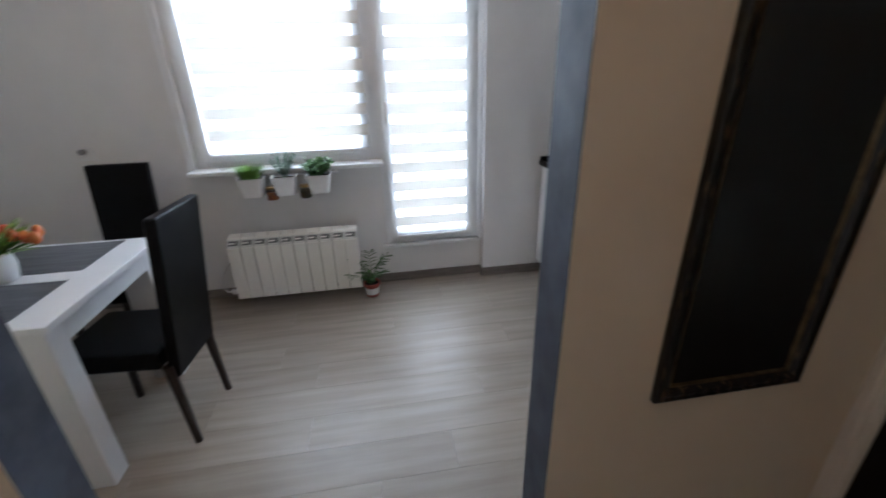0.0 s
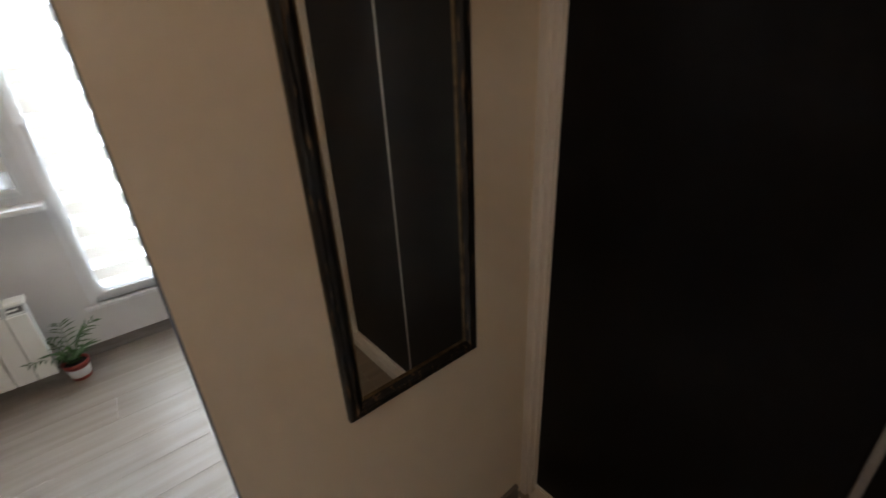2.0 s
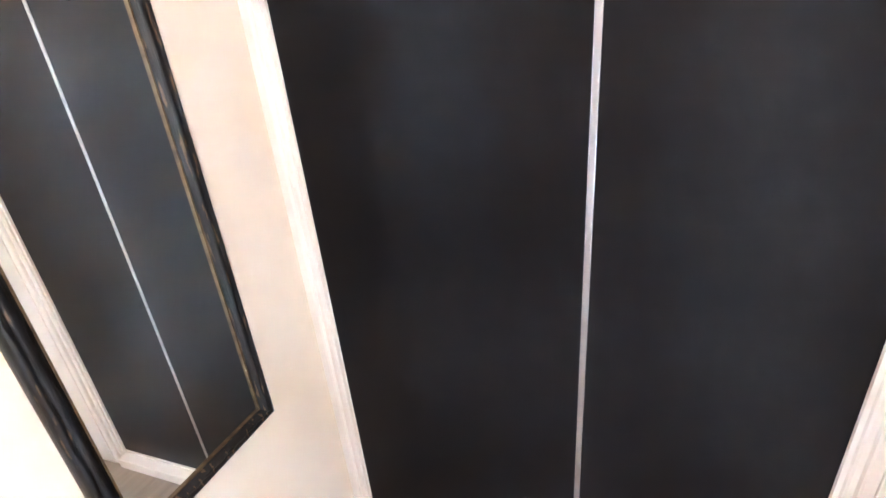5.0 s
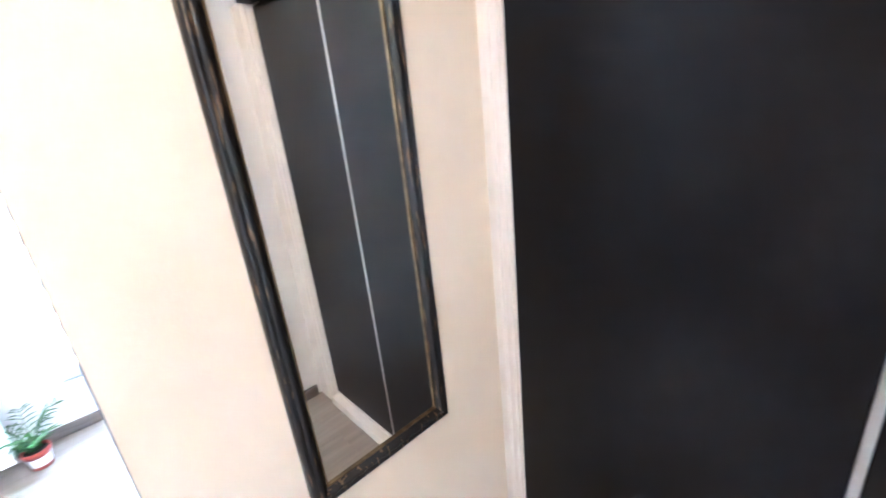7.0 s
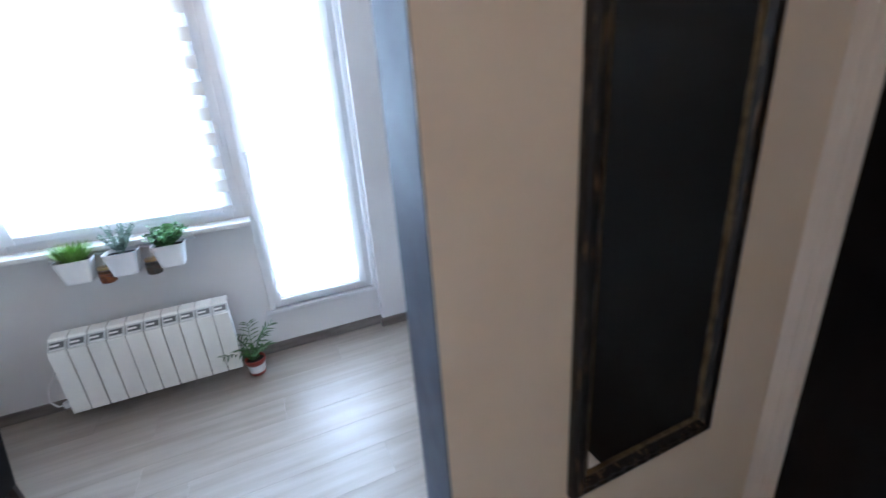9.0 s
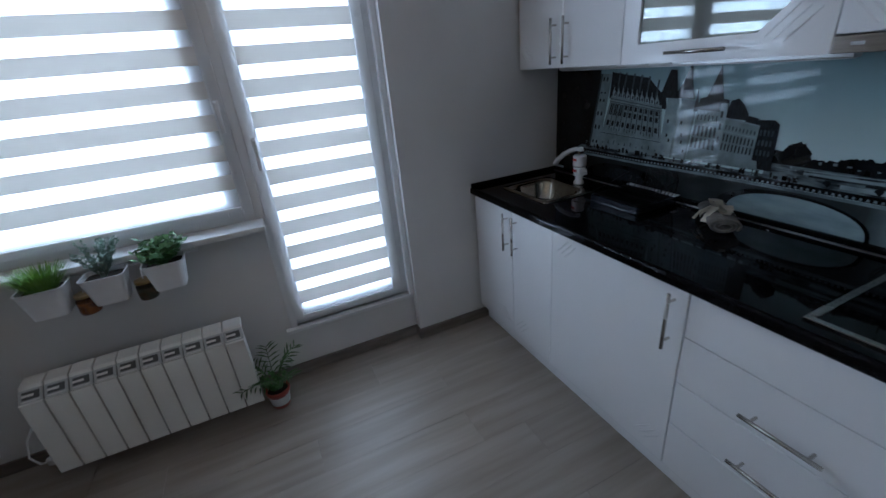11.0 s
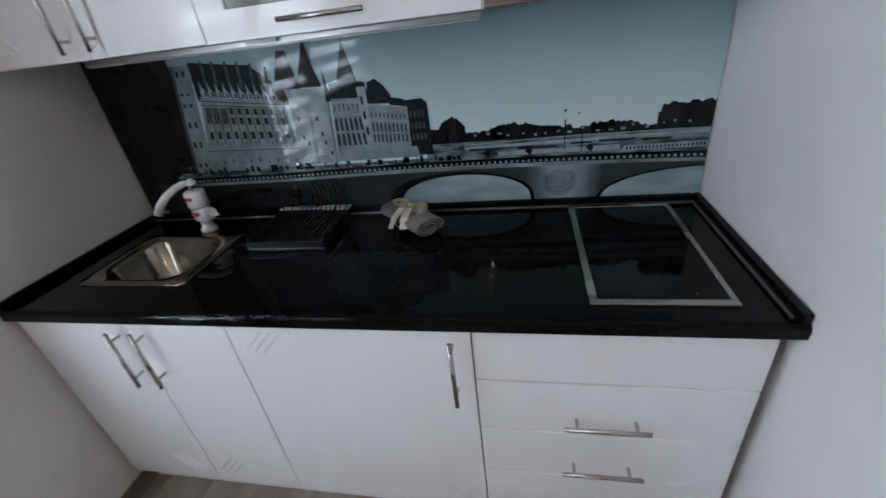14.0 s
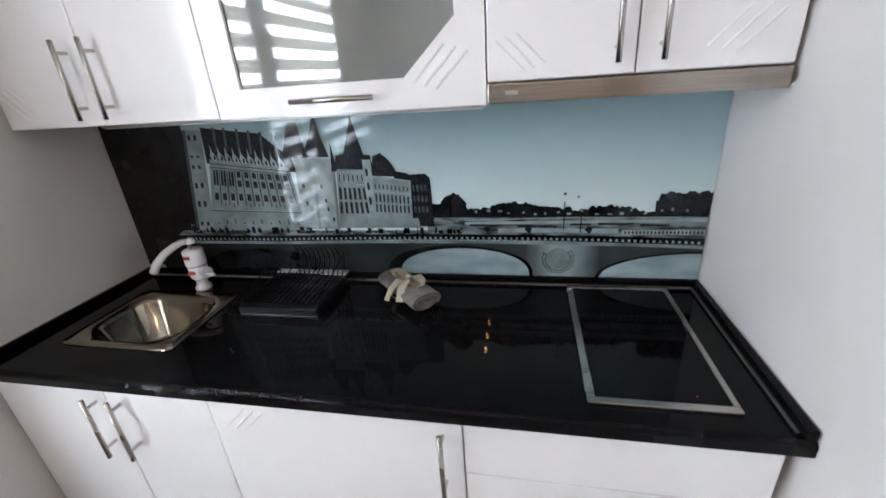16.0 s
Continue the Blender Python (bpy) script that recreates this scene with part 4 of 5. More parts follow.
printed("printed_far_bank", [rect(1.15, U1, 1.02, 1.090)], P_QUAY, 3)
printed_each("printed_bank_light", [slab_rect(1.275, U1, 1.067, 1.076, 1.075, 1.086), slab_rect(1.275, 1.62, 1.080, 1.083, 1.089, 1.092), slab_rect(1.62, U1, 1.089, 1.092, 1.086, 1.089),
                                    slab_rect(1.38, 1.74, 1.040, 1.054, 1.040, 1.055), slab_rect(1.75, U1, 1.034, 1.050, 1.034, 1.050)], P_LIGHT, 12, "bright far embankment walls")
printed("printed_bank_shade", [slab_rect(u, u + w, v, v + 0.007, v + 0.001, v + 0.006) for u, w, v in ((1.29, 0.10, 1.062), (1.44, 0.12, 1.058), (1.60, 0.06, 1.064), (1.68, 0.10, 1.066), (1.80, 0.08, 1.062))]
        + [disc(u, 1.052, 0.011, 12, 0.003, 9) for u in (1.345, 1.475, 1.655)] + [rect(1.758 + 0.0105 * i, 1.763 + 0.0105 * i, 1.037, 1.046) for i in range(21)], P_ROOF, 12.5)["kind"] = "stuff"
printed_each("printed_lamp_post", [rect(1.5795, 1.5825, 1.05, 1.140), disc(1.581, 1.165, 0.004, 8), rect(1.6295, 1.6325, 1.04, 1.105), disc(1.62, 1.155, 0.003, 8)], P_DARK, 13)
printed("printed_bridge", [rect(0.08, U1, V0, 1.012)], P_BRIDGE, 13, "stone bridge with shallow arches")


def deck(u):
    """Height of the bridge's balustrade."""
    return 1.0205 - 0.022 * (max(u, 0.63) - 1.25) ** 2


steps_u = [0.10 + (U1 - 0.10) * i / 40 for i in range(41)]
printed("printed_parapet", [[(a, deck(a) - 0.006), (b, deck(b) - 0.006), (b, deck(b) + 0.014), (a, deck(a) + 0.014)] for a, b in zip(steps_u, steps_u[1:])], P_DARK, 14, "dark parapet")
printed("printed_string_course", [[(a, deck(a) - 0.018), (b, deck(b) - 0.018), (b, deck(b) - 0.007), (a, deck(a) - 0.007)] for a, b in zip(steps_u[3:], steps_u[4:])], P_COURSE, 14.5)
dots = []
for i in range(100):
    u = 0.22 + i * 0.0176
    v = deck(u)
    dots.append([(u, v - 0.003), (u + 0.009, v - 0.003), (u + 0.0075, v + 0.0045), (u + 0.0015, v + 0.0045)])
printed("printed_parapet", dots, P_LIGHT, 15, "bright row of balusters")["kind"] = "stuff"


def arch(c, half, top, floor_v, n=28):
    pts = [(c - half, floor_v), (c + half, floor_v)]
    for i in range(n + 1):
        a = math.pi * i / n
        pts.append((c + half * math.cos(a), floor_v + (top - floor_v) * math.sin(a) ** 0.8))
    return [p for p in pts if p[0] <= U1]


def clipped_arch(c, half, top, n=24):
    pts = [(c - half, V0)]
    for i in range(n + 1):
        u = c - half + (U1 - c + half) * i / n
        pts.append((u, V0 + (top - V0) * max(0.0, 1 - ((u - c) / half) ** 2) ** 0.55))
    return pts + [(U1, V0)]


printed_each("printed_arch_shade", [arch(1.245, 0.246, 0.996, V0), clipped_arch(1.985, 0.303, 0.981), arch(0.52, 0.25, 0.975, V0)], P_DARK, 16)
printed_each("printed_arch_water", [arch(1.262, 0.217, 0.985, V0), clipped_arch(1.985, 0.291, 0.975)], P_WATER, 17, "pale water seen under arches")
printed("printed_arch_water_far", [arch(0.53, 0.125, 0.958, 0.90)], P_ROOF, 17)
# laurel wreath round the bridge's medallion
leaves = []
for i in range(22):
    a = radians(150 + 240 * i / 21)
    cx, cy = 1.568 + 0.043 * math.cos(a), 0.951 + 0.043 * math.sin(a)
    for k in (-0.7, 0.7):
        b = a + math.pi / 2 + k
        leaves.append([(cx, cy), (cx + 0.007 * math.cos(b) - 0.002 * math.sin(b), cy + 0.007 * math.sin(b) + 0.002 * math.cos(b)), (cx + 0.013 * math.cos(b), cy + 0.013 * math.sin(b)),
                       (cx + 0.007 * math.cos(b) + 0.002 * math.sin(b), cy + 0.007 * math.sin(b) - 0.002 * math.cos(b))])
printed("printed_wreath", leaves, P_ROOF, 18)["kind"] = "stuff"
printed("printed_medallion", [disc(1.568, 0.953, 0.036)], P_STONE, 18.5, "round pale bridge medallion")
printed("printed_medallion_mark", [[(1.556, 0.938), (1.559, 0.938), (1.559, 0.968), (1.556, 0.968)], [(1.578, 0.938), (1.581, 0.938), (1.581, 0.968), (1.578, 0.968)], [(1.556, 0.968), (1.559, 0.968), (1.581, 0.938), (1.578, 0.938)]], P_COURSE, 19)

# ---- ceiling spot bar in the kitchen, assumed ceiling lamp in the hall ----
cl = thing("spotlight_bar", (-1.045, -1.13, 2.6), "ceiling bar with three small warm spotlights", "ceiling light")
part("rail", box(-1.42, -0.67, -1.155, -1.105, 2.575, 2.5995, 0.004), M_STEEL, cl)
for x in (-1.232, -1.012, -0.785):
    head = part("spot_head", rod((x, -1.13, 2.575), (x, -1.13, 2.535), 0.03, 0.034, 20), M_STEEL, cl)
    part("bulb", lathe([(0.004, -0.012), (0.013, -0.009), (0.016, 0.0), (0.012, 0.004)], (x, -1.13, 2.532), 16), M_BULB, head, "glowing warm bulb")
    lamp("spot_glow", "POINT", pose(x, -1.13, 2.50), SPOT_POWER, (1, 0.66, 0.34), radius=0.010)
# unseen fitting, added as a source for the hall's warm light
hl = thing("hall_ceiling_lamp", (-0.75, -2.95, 2.6), "assumed round white hall ceiling lamp, out of view", "ceiling light")
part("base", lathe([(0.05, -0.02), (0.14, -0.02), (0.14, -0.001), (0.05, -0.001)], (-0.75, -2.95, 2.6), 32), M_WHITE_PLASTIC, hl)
lamp("assumed_hall_light", "AREA", look((-0.75, -2.95, 2.57), (-0.75, -2.95, 0.0001)), HALL_POWER, (1, 0.64, 0.36), size=0.26)

# ---- hall: mirror and wardrobe ----
mr = thing("wall_mirror", (0.0, PART_S, 0.785), "tall wall mirror in black and bronze carved frame", "mirror")
MX0, MX1, MZ0, MZ1, FW = -0.186, 0.180, 0.785, 2.02, 0.034
MY = PART_S - 0.001


def frame_side(a, b, inward):
    """One mitred side of the frame with a rounded, stepped profile."""
    bm = bmesh.new()
    a, b, inward = Vector(a), Vector(b), Vector(inward)
    d = (b - a).normalized()
    prof = [(0.0, 0.0), (0.0, 0.012), (0.004, 0.018), (0.009, 0.0195), (0.013, 0.017), (0.016, 0.0175), (0.021, 0.019), (0.026, 0.016), (0.030, 0.011), (FW, 0.008), (FW, 0.0)]
    n = 40
    rings = []
    for k in range(n + 1):
        ring = []
        for w, h in prof:
            p0, p1 = a + d * w + inward * w, b - d * w + inward * w
            p = p0.lerp(p1, k / n)
            wave = 0.0016 * math.sin(k * 1.7 + w * 90) if 0 < h and 0.004 < w < 0.03 else 0.0
            ring.append(bm.verts.new(p + Vector((0, -(h + wave), 0))))
        rings.append(ring)
    for r, s in zip(rings, rings[1:]):
        for i in range(len(prof) - 1):
            bm.faces.new((r[i], r[i + 1], s[i + 1], s[i]))
    return bm


corners = [(MX0, MY, MZ0), (MX1, MY, MZ0), (MX1, MY, MZ1), (MX0, MY, MZ1)]
for i, inward in enumerate(((0, 0, 1), (-1, 0, 0), (0, 0, -1), (1, 0, 0))):
    part("frame_side", frame_side(corners[i], corners[(i + 1) % 4], inward), M_FRAME, mr, "", True)
part("mirror_glass", box(MX0 + FW - 0.002, MX1 - FW + 0.002, MY - 0.005, MY, MZ0 + FW - 0.002, MZ1 - FW + 0.002), M_MIRROR, mr, "clear mirror glass")
bm = box(MX0 + FW, MX0 + FW + 0.003, MY - 0.0095, MY - 0.005, MZ0 + FW, MZ1 - FW)
box(MX1 - FW - 0.003, MX1 - FW, MY - 0.0095, MY - 0.005, MZ0 + FW, MZ1 - FW, bm=bm)
box(MX0 + FW + 0.003, MX1 - FW - 0.003, MY - 0.0095, MY - 0.005, MZ0 + FW, MZ0 + FW + 0.003, bm=bm)
part("gilt_edge", bm, M_GILT, mr, "thin worn gilt inner edge")

WD_N, WD_S, STRIP_Y = -2.197, -3.395, -2.872
wd = thing("wardrobe", (0.7, -2.8, 0), "built-in wardrobe with black sliding doors and white frame", "wardrobe")
for y0, y1, x in ((STRIP_Y + 0.011, WD_N + 0.02, DOOR_X), (WD_S - 0.02, STRIP_Y - 0.0045, DOOR_X)):
    part("sliding_door", box(x, x + 0.02, y0, y1, 0.062, 1.973, 0.002), M_WARDROBE, wd)
bm = box(DOOR_X - 0.001, DOOR_X + 0.02, STRIP_Y - 0.004, STRIP_Y + 0.0105, 0.062, 1.973, 0.003)
part("door_profile", bm, M_ALU, wd, "slim aluminium door edge profile")


def jamb(y_wall, sign):
    """Stepped white upright between the wall and the doors; sign points away from the wall."""
    outline = [(DOOR_X - 0.030, 0.0), (DOOR_X - 0.030, 0.020), (DOOR_X - 0.027, 0.024), (DOOR_X - 0.018, 0.025), (DOOR_X - 0.018, 0.036),
               (DOOR_X - 0.015, 0.040), (DOOR_X - 0.008, 0.041), (DOOR_X - 0.008, 0.051), (DOOR_X + 0.03, 0.051), (DOOR_X + 0.03, 0.0)]
    bm = prism([(x, y_wall + sign * d) for x, d in outline], "z", 0.0, 1.995)
    return part("jamb", bm, M_TRIM, wd, "stepped white lacquered jamb")


jamb(PART_S - 0.001, -1)
jamb(HALL_S + 0.105, 1)
part("side_panel", box(DOOR_X - 0.034, DOOR_X + 0.03, HALL_S + 0.002, HALL_S + 0.104, 0, 1.995, 0.003), M_TRIM, wd)
bm = box(DOOR_X - 0.045, DOOR_X + 0.04, WD_S + 0.001, WD_N - 0.001, 0.0, 0.05, 0.005)
box(DOOR_X - 0.005, DOOR_X + 0.005, WD_S + 0.001, WD_N - 0.001, 0.05, 0.061, bm=bm)
part("bottom_track", bm, M_TRIM, wd, "white bottom track board")
part("header", box(DOOR_X - 0.075, DOOR_X + 0.02, WD_S - 0.05, WD_N + 0.05, 2.0, 2.45, 0.004), M_TRIM, wd, "white header panel")
# black strip set in as the shadow beneath the projecting header
part("header_shade", box(DOOR_X - 0.07, DOOR_X - 0.003, WD_S + 0.02, WD_N - 0.02, 1.975, 1.9995), M_WARDROBE, wd, "dark strip for the shade under the header")
part("carcass", box(DOOR_X + 0.045, 1.04, HALL_S + 0.002, PART_S - 0.004, 0.0, 2.45), M_GAP, wd)
hd_ = thing("door_1", (-0.2, HALL_S, 0), "white hall door with white casing, closed", "door")
hd_["kind"] = "structure"
part("leaf", box(-0.56, 0.185, HALL_S, HALL_S + 0.03, 0.005, 2.03, 0.003), M_TRIM, hd_)
for x0, x1 in ((-0.64, -0.562), (0.187, 0.28)):
    part("casing", box(x0, x1, HALL_S, HALL_S + 0.035, 0, 2.10, 0.006), M_TRIM, hd_)
part("casing", box(-0.562, 0.187, HALL_S, HALL_S + 0.035, 2.032, 2.10, 0.006), M_TRIM, hd_)
part("hinge", rod((0.186, HALL_S + 0.034, 1.80), (0.186, HALL_S + 0.034, 1.88), 0.006, n=10), M_STEEL, hd_, "small steel hinge")

# ---- radiator ----
rd = thing("radiator", (-1.305, -0.12, 0.0), "ivory sectional radiator under the window", "radiator")
for i in range(10):
    x = -1.712 + i * 0.0812
    sec = box(x + 0.0022, x + 0.0790, -0.192, -0.182, 0.10, 0.462, 0.0035)
    box(x + 0.006, x + 0.0745, -0.18, -0.085, 0.11, 0.47, 0.006, bm=sec)
    s = part("section", sec, M_RADIATOR, rd)
    part("top_cap", prism([(-0.142, 0.500), (-0.136, 0.512), (-0.075, 0.519), (-0.060, 0.512), (-0.060, 0.490), (-0.142, 0.490)], "x", x + 0.0025, x + 0.0787, bevel=0.002), M_RADIATOR, s)
    part("grille", prism([(-0.181, 0.462), (-0.179, 0.467), (-0.143, 0.499), (-0.143, 0.462)], "x", x + 0.002, x + 0.079), M_GRILLE, s, "grey sloping air grille")
    # no opening here: a dark strip on the slope gives the slot's shade
    part("slot_shade", prism([(-0.1735, 0.4729), (-0.1500, 0.4938), (-0.1490, 0.4923), (-0.1725, 0.4714)], "x", x + 0.012, x + 0.068), M_SLOT_SHADE, s, "dark strip for the shade inside an air slot")
    part("slot_tongue", prism([(-0.1660, 0.4806), (-0.1590, 0.4868), (-0.1580, 0.4853), (-0.1650, 0.4791)], "x", x + 0.012, x + 0.05), M_RADIATOR, s)
for x in (-1.55, -1.06):
    part("bracket", box(x - 0.012, x + 0.012, -0.085, WALL_N, 0.40, 0.43), M_RADIATOR, rd)
part("thermostat", lathe([(0.012, 0.0), (0.018, 0.005), (0.018, 0.03), (0.012, 0.034)], (-1.745, -0.13, 0.115), 16), M_WHITE_PLASTIC, rd)
part("valve", rod((-1.75, -0.13, 0.13), (-1.705, -0.13, 0.13), 0.014, n=14), M_WHITE_PLASTIC, rd)
part("cable", tube([(-1.75, -0.13, 0.13), (-1.79, -0.12, 0.125), (-1.83, -0.09, 0.15), (-1.835, -0.04, 0.20), (-1.81, 0.02, 0.25), (-1.79, 0.058, 0.27)], 0.004, 8), M_WHITE_PLASTIC, rd, "white looped cable", True)


# ---- plants ----
def blade_mesh(seed, count, length, width, spread, curl, base_r, leaflets=False):
    """Many thin arching leaves from one root."""
    r = random.Random(seed)
    bm = bmesh.new()
    for _ in range(count):
        a = r.uniform(0, math.tau)
        tilt = spread * math.sqrt(r.random())
        ln = length * r.uniform(0.65, 1.1)
        d = Vector((math.cos(a) * math.sin(tilt), math.sin(a) * math.sin(tilt), math.cos(tilt)))
        p = Vector((math.cos(a), math.sin(a), 0)) * base_r * r.random()
        sidev = Vector((-math.sin(a), math.cos(a), 0)) * width * r.uniform(0.7, 1.2)
        prev = None
        for k in range(5):
            s = k / 4
            q = p + d * ln * s + Vector((math.cos(a), math.sin(a), -0.6)) * curl * ln * s * s
            w = sidev * (0.35 + 1.3 * s * (1 - s) * 2) * (0.05 if k == 4 else 1)
            pair = (bm.verts.new(q - w), bm.verts.new(q + w))
            if prev:
                bm.faces.new((prev[0], prev[1], pair[1], pair[0]))
            prev = pair
    return bm


def bush_mesh(seed, stems, height, leaf, spread, per=14):
    """Branching stems set with small oval leaves."""
    r = random.Random(seed)
    bm = bmesh.new()
    for _ in range(stems):
        a = r.uniform(0, math.tau)
        tilt = spread * math.sqrt(r.random())
        d = Vector((math.cos(a) * math.sin(tilt), math.sin(a) * math.sin(tilt), math.cos(tilt)))
        ln = height * r.uniform(0.6, 1.1)
        tube([Vector((0, 0, -0.01)), d * ln * 0.5, d * ln], 0.0012, 4, bm=bm)
        for k in range(per):
            s = 0.25 + 0.75 * k / per
            p = d * ln * s
            b = r.uniform(0, math.tau)
            out = (Vector((math.cos(b), math.sin(b), r.uniform(-0.1, 0.7))) + d * 0.3).normalized()
            w = out.cross(Vector((r.uniform(-1, 1), r.uniform(-1, 1), 1.2))).normalized() * leaf * 0.36
            sz = leaf * r.uniform(0.7, 1.2)
            vs = [bm.verts.new(v) for v in (p, p + out * sz * 0.45 + w, p + out * sz, p + out * sz * 0.45 - w)]
            bm.faces.new(vs)
    return bm


def shifted(bm, c):
    bmesh.ops.translate(bm, vec=Vector(c), verts=bm.verts)
    return bm


def hanging_pot(x, leaves, leaf_mat, label):
    y, z0, z1 = -0.105, 0.768, 0.885
    t = thing("hanging_plant", (x, y, z0), label, "plant pot", "pots on the sill rail")
    bm = bmesh.new()
    loops = [rounded_loop(bm, x - 0.055, x + 0.055, y - 0.045, y + 0.045, z0, 0.018, 4), rounded_loop(bm, x - 0.073, x + 0.073, y - 0.06, y + 0.06, z1 - 0.006, 0.022, 4),
             rounded_loop(bm, x - 0.077, x + 0.077, y - 0.064, y + 0.064, z1, 0.024, 4), rounded_loop(bm, x - 0.071, x + 0.071, y - 0.058, y + 0.058, z1, 0.02, 4),
             rounded_loop(bm, x - 0.068, x + 0.068, y - 0.055, y + 0.055, z1 - 0.02, 0.02, 4)]
    for a, b in zip(loops, loops[1:]):
        for i in range(len(a)):
            bm.faces.new((a[i], a[(i + 1) % len(a)], b[(i + 1) % len(a)], b[i]))
    bm.faces.new(loops[0])
    part("pot", bm, M_POT, t)
    bm = bmesh.new()
    bm.faces.new(rounded_loop(bm, x - 0.066, x + 0.066, y - 0.053, y + 0.053, z1 - 0.016, 0.02, 4))
    part("soil", bm, M_SOIL, t)
    part("leaves", shifted(leaves, (x, y, z1 - 0.018)), leaf_mat, t)
    part("hook", box(x - 0.012, x + 0.012, y + 0.06, y + 0.068, z1 - 0.05, 0.892, 0.002), M_POT, t)
    return t


rl = thing("hanging_rail", (-1.29, 0.0, 0.85), "white rail under the sill for hanging pots", "rail")
part("bar", rod((-1.62, -0.035, 0.872), (-0.98, -0.035, 0.872), 0.006, n=10), M_POT, rl)
for x in (-1.60, -1.00):
    part("arm", rod((x, -0.035, 0.872), (x, WALL_N, 0.872), 0.006, n=10), M_POT, rl)
hanging_pot(-1.500, blade_mesh(1, 520, 0.105, 0.0021, 0.62, 0.12, 0.05), M_GRASS, "bright green grass plant in white hanging pot")
hanging_pot(-1.304, bush_mesh(2, 40, 0.155, 0.016, 0.62, 20), M_SAGE, "grey-green sage plant in a white hanging pot")
hanging_pot(-1.098, bush_mesh(3, 60, 0.125, 0.032, 1.05, 11), M_LEAF, "leafy green plant in a white hanging pot")


def spice_jar(x, spice, label):
    c = (x, -0.105, 0.737)
    t = thing("spice_jar", c, label, "jar", "jars on the sill rail")
    g = part("glass", lathe([(0.02, 0), (0.034, 0.002), (0.036, 0.012), (0.036, 0.06), (0.031, 0.068), (0.031, 0.072)], c, 20), M_JAR, t, "", True)
    g.visible_shadow = False
    part("contents", lathe([(0.02, 0.003), (0.033, 0.004), (0.033, 0.05), (0.02, 0.052)], c, 16), spice, t)
    part("lid", lathe([(0.02, 0.0725), (0.034, 0.0725), (0.034, 0.085), (0.02, 0.087)], c, 20), M_LID, t, "brass lid")
    part("hanger", tube([(x, -0.105, 0.824), (x, -0.09, 0.85), (x, -0.05, 0.865), (x, -0.035, 0.879)], 0.0025, 6), M_POT, t)


spice_jar(-1.392, M_SPICE_A, "small glass jar of orange spices hanging from rail")
spice_jar(-1.19, M_SPICE_B, "small glass jar of dark spices hanging from rail")

fp = thing("potted_palm", (-0.838, -0.135, 0), "small palm in red pot with white band on the floor", "plant pot")
PC = (-0.838, -0.135, 0.0)
part("pot", lathe([(0.036, 0.0), (0.042, 0.002), (0.052, 0.082), (0.058, 0.083), (0.060, 0.105), (0.054, 0.106), (0.052, 0.09)], PC, 26), M_TERRACOTTA, fp, "", True)
part("band", lathe([(0.0442, 0.02), (0.0452, 0.021), (0.0517, 0.070), (0.0505, 0.071)], PC, 26), M_POT, fp, "white band round the pot", True)
part("soil", lathe([(0.01, 0.088), (0.05, 0.088), (0.05, 0.092), (0.01, 0.096)], PC, 18), M_SOIL, fp)


def frond(a, tilt, ln, seed):
    """A palm frond: an arching stem with paired narrow leaflets."""
    r = random.Random(seed)
    bm = bmesh.new()
    out = Vector((math.cos(a), math.sin(a), 0))
    pts = [out * ln * math.sin(tilt) * s * (0.7 + 0.5 * s) + Vector((0, 0, ln * math.cos(tilt) * s * (1.15 - 0.35 * s * s))) for s in [k / 9 for k in range(10)]]
    tube([Vector(PC) + Vector((0, 0, 0.09)) + p for p in pts], 0.0016, 5, bm=bm)
    cross = Vector((-math.sin(a), math.cos(a), 0))
    for k in range(3, 10):
        for s in (-1, 1):
            p = Vector(PC) + Vector((0, 0, 0.09)) + pts[k]
            d = (cross * s + out * 0.7 + Vector((0, 0, 0.35 + r.uniform(-0.25, 0.2)))).normalized()
            l2 = 0.075 * (1.15 - abs(k - 6) * 0.12) * r.uniform(0.85, 1.1)
            w = d.cross(Vector((0, 0, 1))).normalized() * 0.0045
            bm.faces.new([bm.verts.new(v) for v in (p - w * 0.4, p + d * l2 * 0.5 - w, p + d * l2 - Vector((0, 0, 0.012)), p + d * l2 * 0.5 + w, p + w * 0.4)])
    return bm


for i, (a, t, ln) in enumerate(((2.9, 0.42, 0.27), (0.5, 0.5, 0.25), (4.3, 0.5, 0.2), (1.6, 0.35, 0.26), (5.5, 0.6, 0.18), (3.7, 0.75, 0.2), (0.0, 0.3, 0.22), (2.2, 0.7, 0.19))):
    part("frond", frond(a, t, ln, 20 + i), M_PALM, fp)
part("low_leaves", shifted(bush_mesh(8, 16, 0.09, 0.03, 1.0, 8), (PC[0], PC[1], 0.09)), M_LEAF, fp)

# ---- table, chairs and flowers ----
tb = thing("dining_table", (-2.5, -1.1, 0), "white dining table with dark graphite inset panels", "table")
TX0, TX1, TY0, TY1 = -3.05, -1.812, -1.478, -0.68
part("tabletop", box(TX0, TX1, TY0, TY1, 0.722, 0.75, 0.004), M_TABLE, tb)
part("apron", box(TX1 - 0.06, TX1 - 0.035, TY0 + 0.119, TY1 - 0.119, 0.63, 0.7215), M_TABLE, tb)
part("apron", box(TX0 + 0.166, TX1 - 0.166, TY0 + 0.03, TY0 + 0.055, 0.63, 0.7215), M_TABLE, tb)
part("apron", box(TX0 + 0.166, TX1 - 0.166, TY1 - 0.055, TY1 - 0.03, 0.63, 0.7215), M_TABLE, tb)
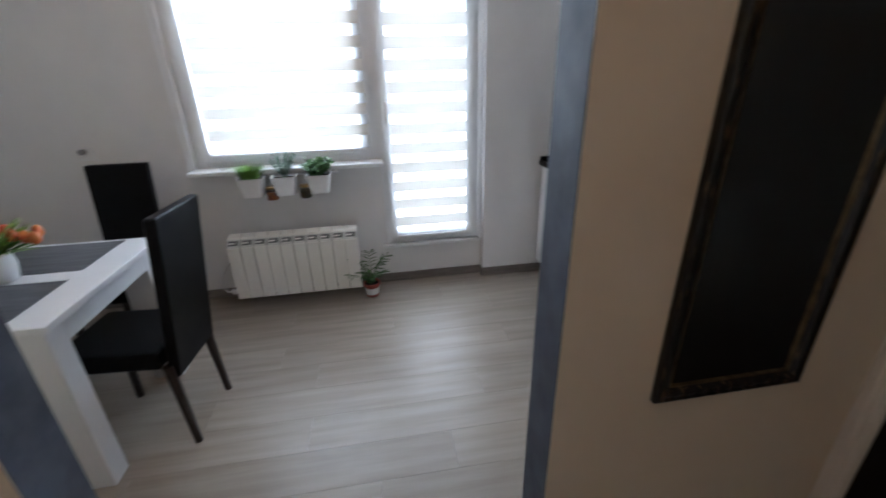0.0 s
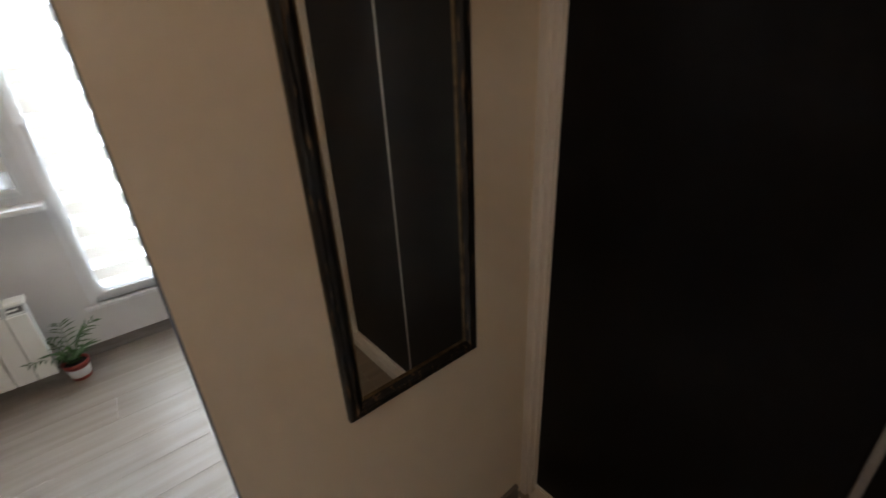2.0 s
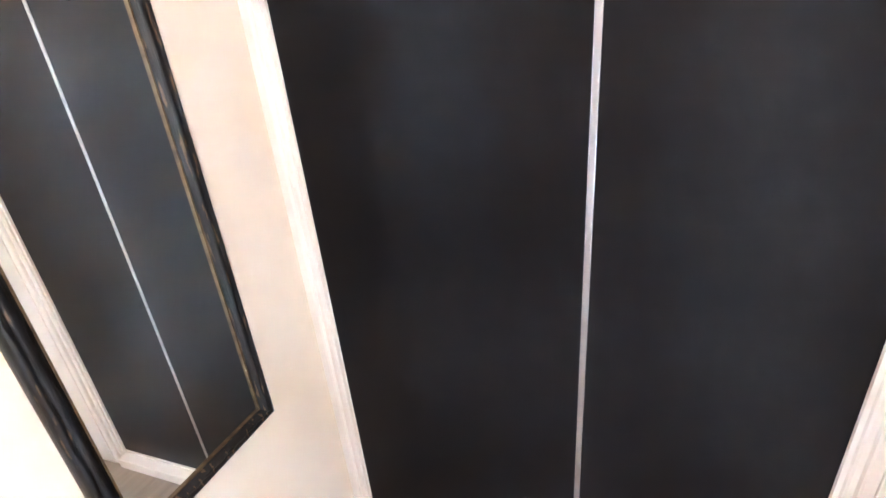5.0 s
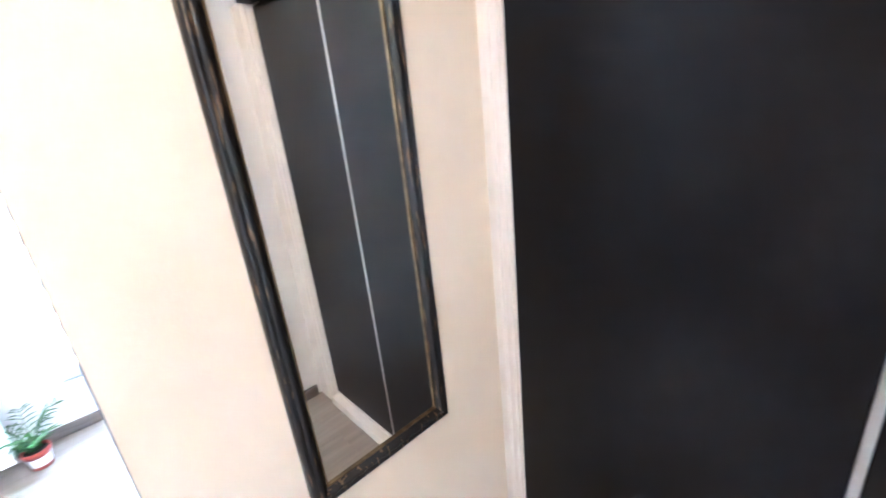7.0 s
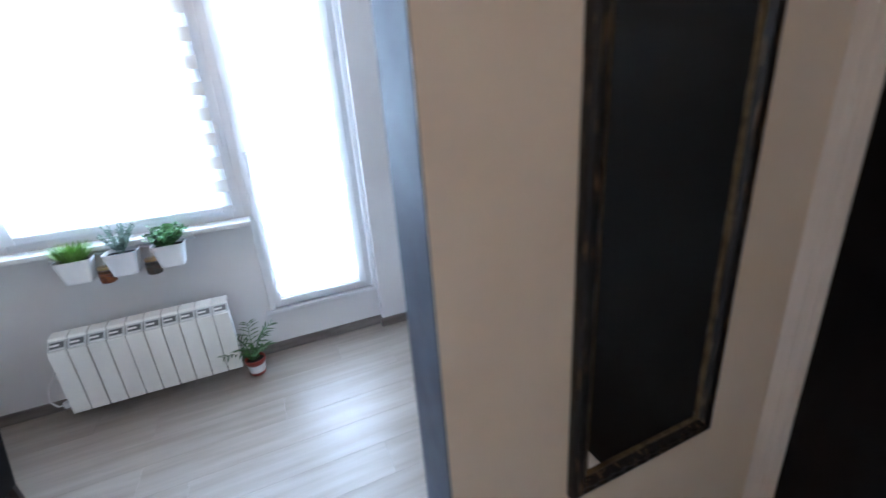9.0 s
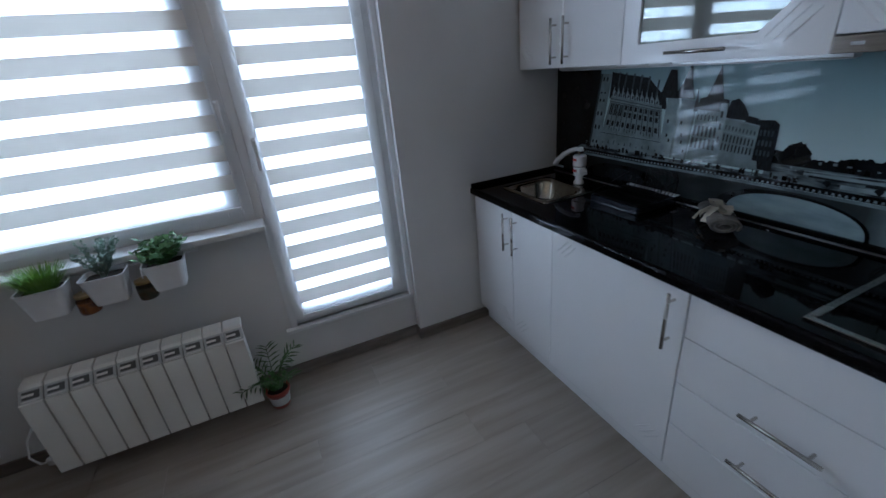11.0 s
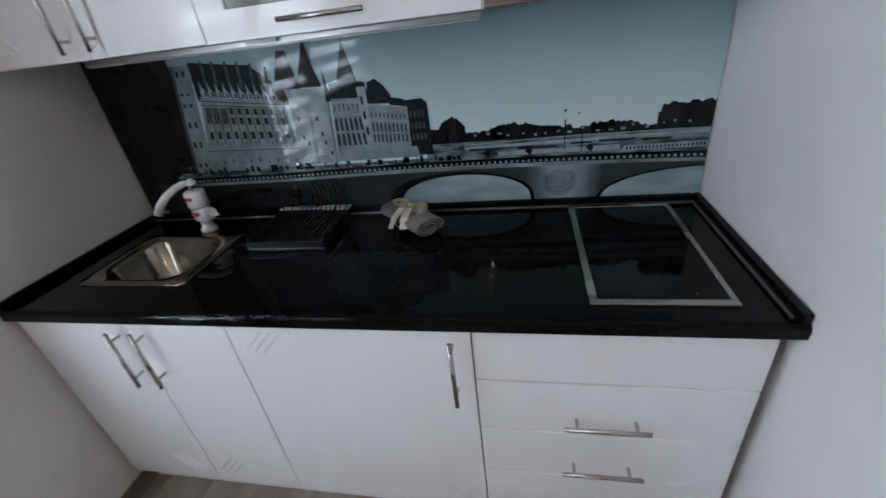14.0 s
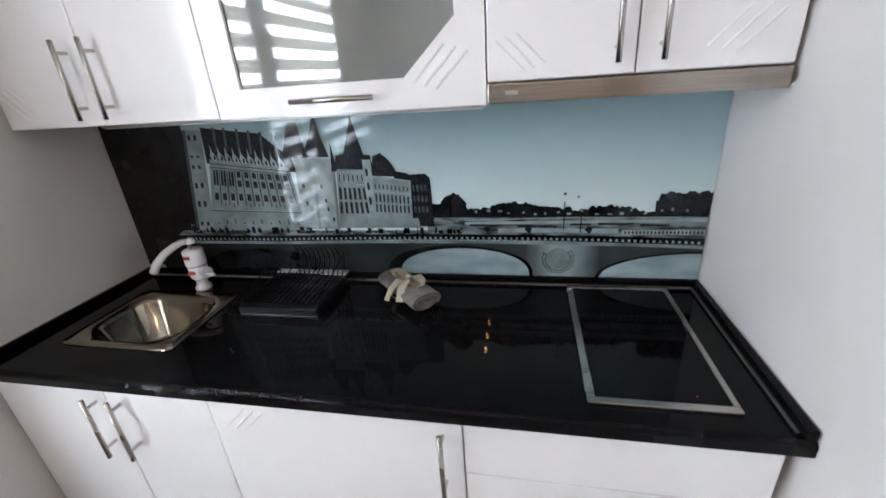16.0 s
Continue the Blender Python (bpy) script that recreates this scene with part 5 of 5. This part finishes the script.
for x0 in (TX0 + 0.035, TX1 - 0.165):
    for y0 in (TY0 + 0.028, TY1 - 0.118):
        part("leg", box(x0, x0 + 0.13, y0, y0 + 0.09, 0, 0.7215, 0.004), M_TABLE, tb)
for x0, x1 in ((-2.98, -2.46), (-2.40, TX1 - 0.14)):
    for y0, y1 in ((TY0 + 0.06, -1.125), (-1.035, TY1 - 0.03)):
        part("inset_panel", box(x0, x1, y0, y1, 0.7502, 0.7525), M_TABLE_DARK, tb, "dark graphite inset panel")


def dining_chair(m, label):
    """High-backed chair, upholstered to the frame; faces local +y."""
    c = new("dining_chair")
    tagged(c, label, "chair", "chairs round the table")
    part("seat", box(-0.185, 0.185, -0.19, 0.22, 0.40, 0.48, 0.02, segments=3), M_LEATHER, c)
    bm = box(-0.162, 0.162, -0.235, -0.19, 0.34, 1.02, 0.012, segments=3)
    for v in bm.verts:
        v.co.y -= max(0.0, v.co.z - 0.42) * 0.16
        if v.co.z < 0.42:
            v.co.x *= 0.97
    part("backrest", bm, M_LEATHER, c)
    for x in (-0.155, 0.155):
        part("leg", rod((x, -0.20, 0.40), (x * 1.05, -0.225, 0.0), 0.022, 0.016, 8), M_DARK_WOOD, c)
        part("leg", rod((x, 0.19, 0.40), (x, 0.20, 0.0), 0.022, 0.016, 8), M_DARK_WOOD, c)
    c.matrix_world = m
    return c


ch = dining_chair(pose(-1.815, -1.095, 0, 0, 0, 85), "black leather high-backed chair at the table's end")
c2 = copy_thing(ch, pose(-2.18, -0.47, 0, 0, 0, 180))
c2["label"] = "black leather high-backed chair between table and window wall"

vs = thing("flower_vase", (-2.20, -1.08, 0.753), "white vase with red and orange tulips on table", "vase")
VC = (-2.20, -1.08, 0.753)
part("vase", lathe([(0.04, 0), (0.05, 0.005), (0.06, 0.06), (0.055, 0.10), (0.058, 0.115), (0.053, 0.115), (0.05, 0.10)], VC, 24), M_POT, vs, "", True)
fr = random.Random(12)
for i in range(15):
    a, rr = fr.uniform(0, math.tau), fr.uniform(0.02, 0.15)
    top = Vector((VC[0] + math.cos(a) * rr, VC[1] + math.sin(a) * rr, VC[2] + 0.205 - rr * 0.55 + fr.uniform(-0.03, 0.02)))
    stem = part("stem", tube([(VC[0], VC[1], VC[2] + 0.08), (Vector(VC) + Vector((0, 0, 0.1)) + top) / 2, top], 0.003, 6), M_LEAF, vs)
    part("bloom", lathe([(0.004, -0.002), (0.018, 0.008), (0.021, 0.022), (0.015, 0.042), (0.006, 0.05)], top, 9), M_TULIP_RED if i % 2 else M_TULIP_ORANGE, stem, "", True)
part("leaves", shifted(blade_mesh(31, 60, 0.17, 0.011, 1.1, 0.3, 0.02), (VC[0], VC[1], VC[2] + 0.09)), M_GRASS, vs)

so = thing("wall_socket", (-2.44, WALL_N, 1.03), "white double wall socket with a plug", "socket")
part("plate", box(-2.48, -2.40, WALL_N - 0.012, WALL_N, 1.01, 1.09, 0.004), M_WHITE_PLASTIC, so)
part("plug", rod((-2.45, WALL_N - 0.045, 1.065), (-2.45, WALL_N - 0.012, 1.065), 0.016, n=14), M_GREY_MARK, so)

# ---- laminate planks ----
PW, PL = 0.193, 1.29
made = {}
rp = random.Random(3)
y, row = HALL_S, 0
while y < WALL_N:
    y1 = min(y + PW, WALL_N)
    x = WEST - rp.uniform(0, PL)
    while x < EAST:
        a, b = max(x, WEST), min(x + PL, EAST)
        if b - a > 0.02:
            bm = box(a + 0.0003, b - 0.0003, y + 0.0003, y1 - 0.0003, -0.008, 0.0, 0.0004, segments=1)
            p = part("plank", bm, M_PLANK)
            p.parent = floor
        x += PL
    y, row = y1, row + 1
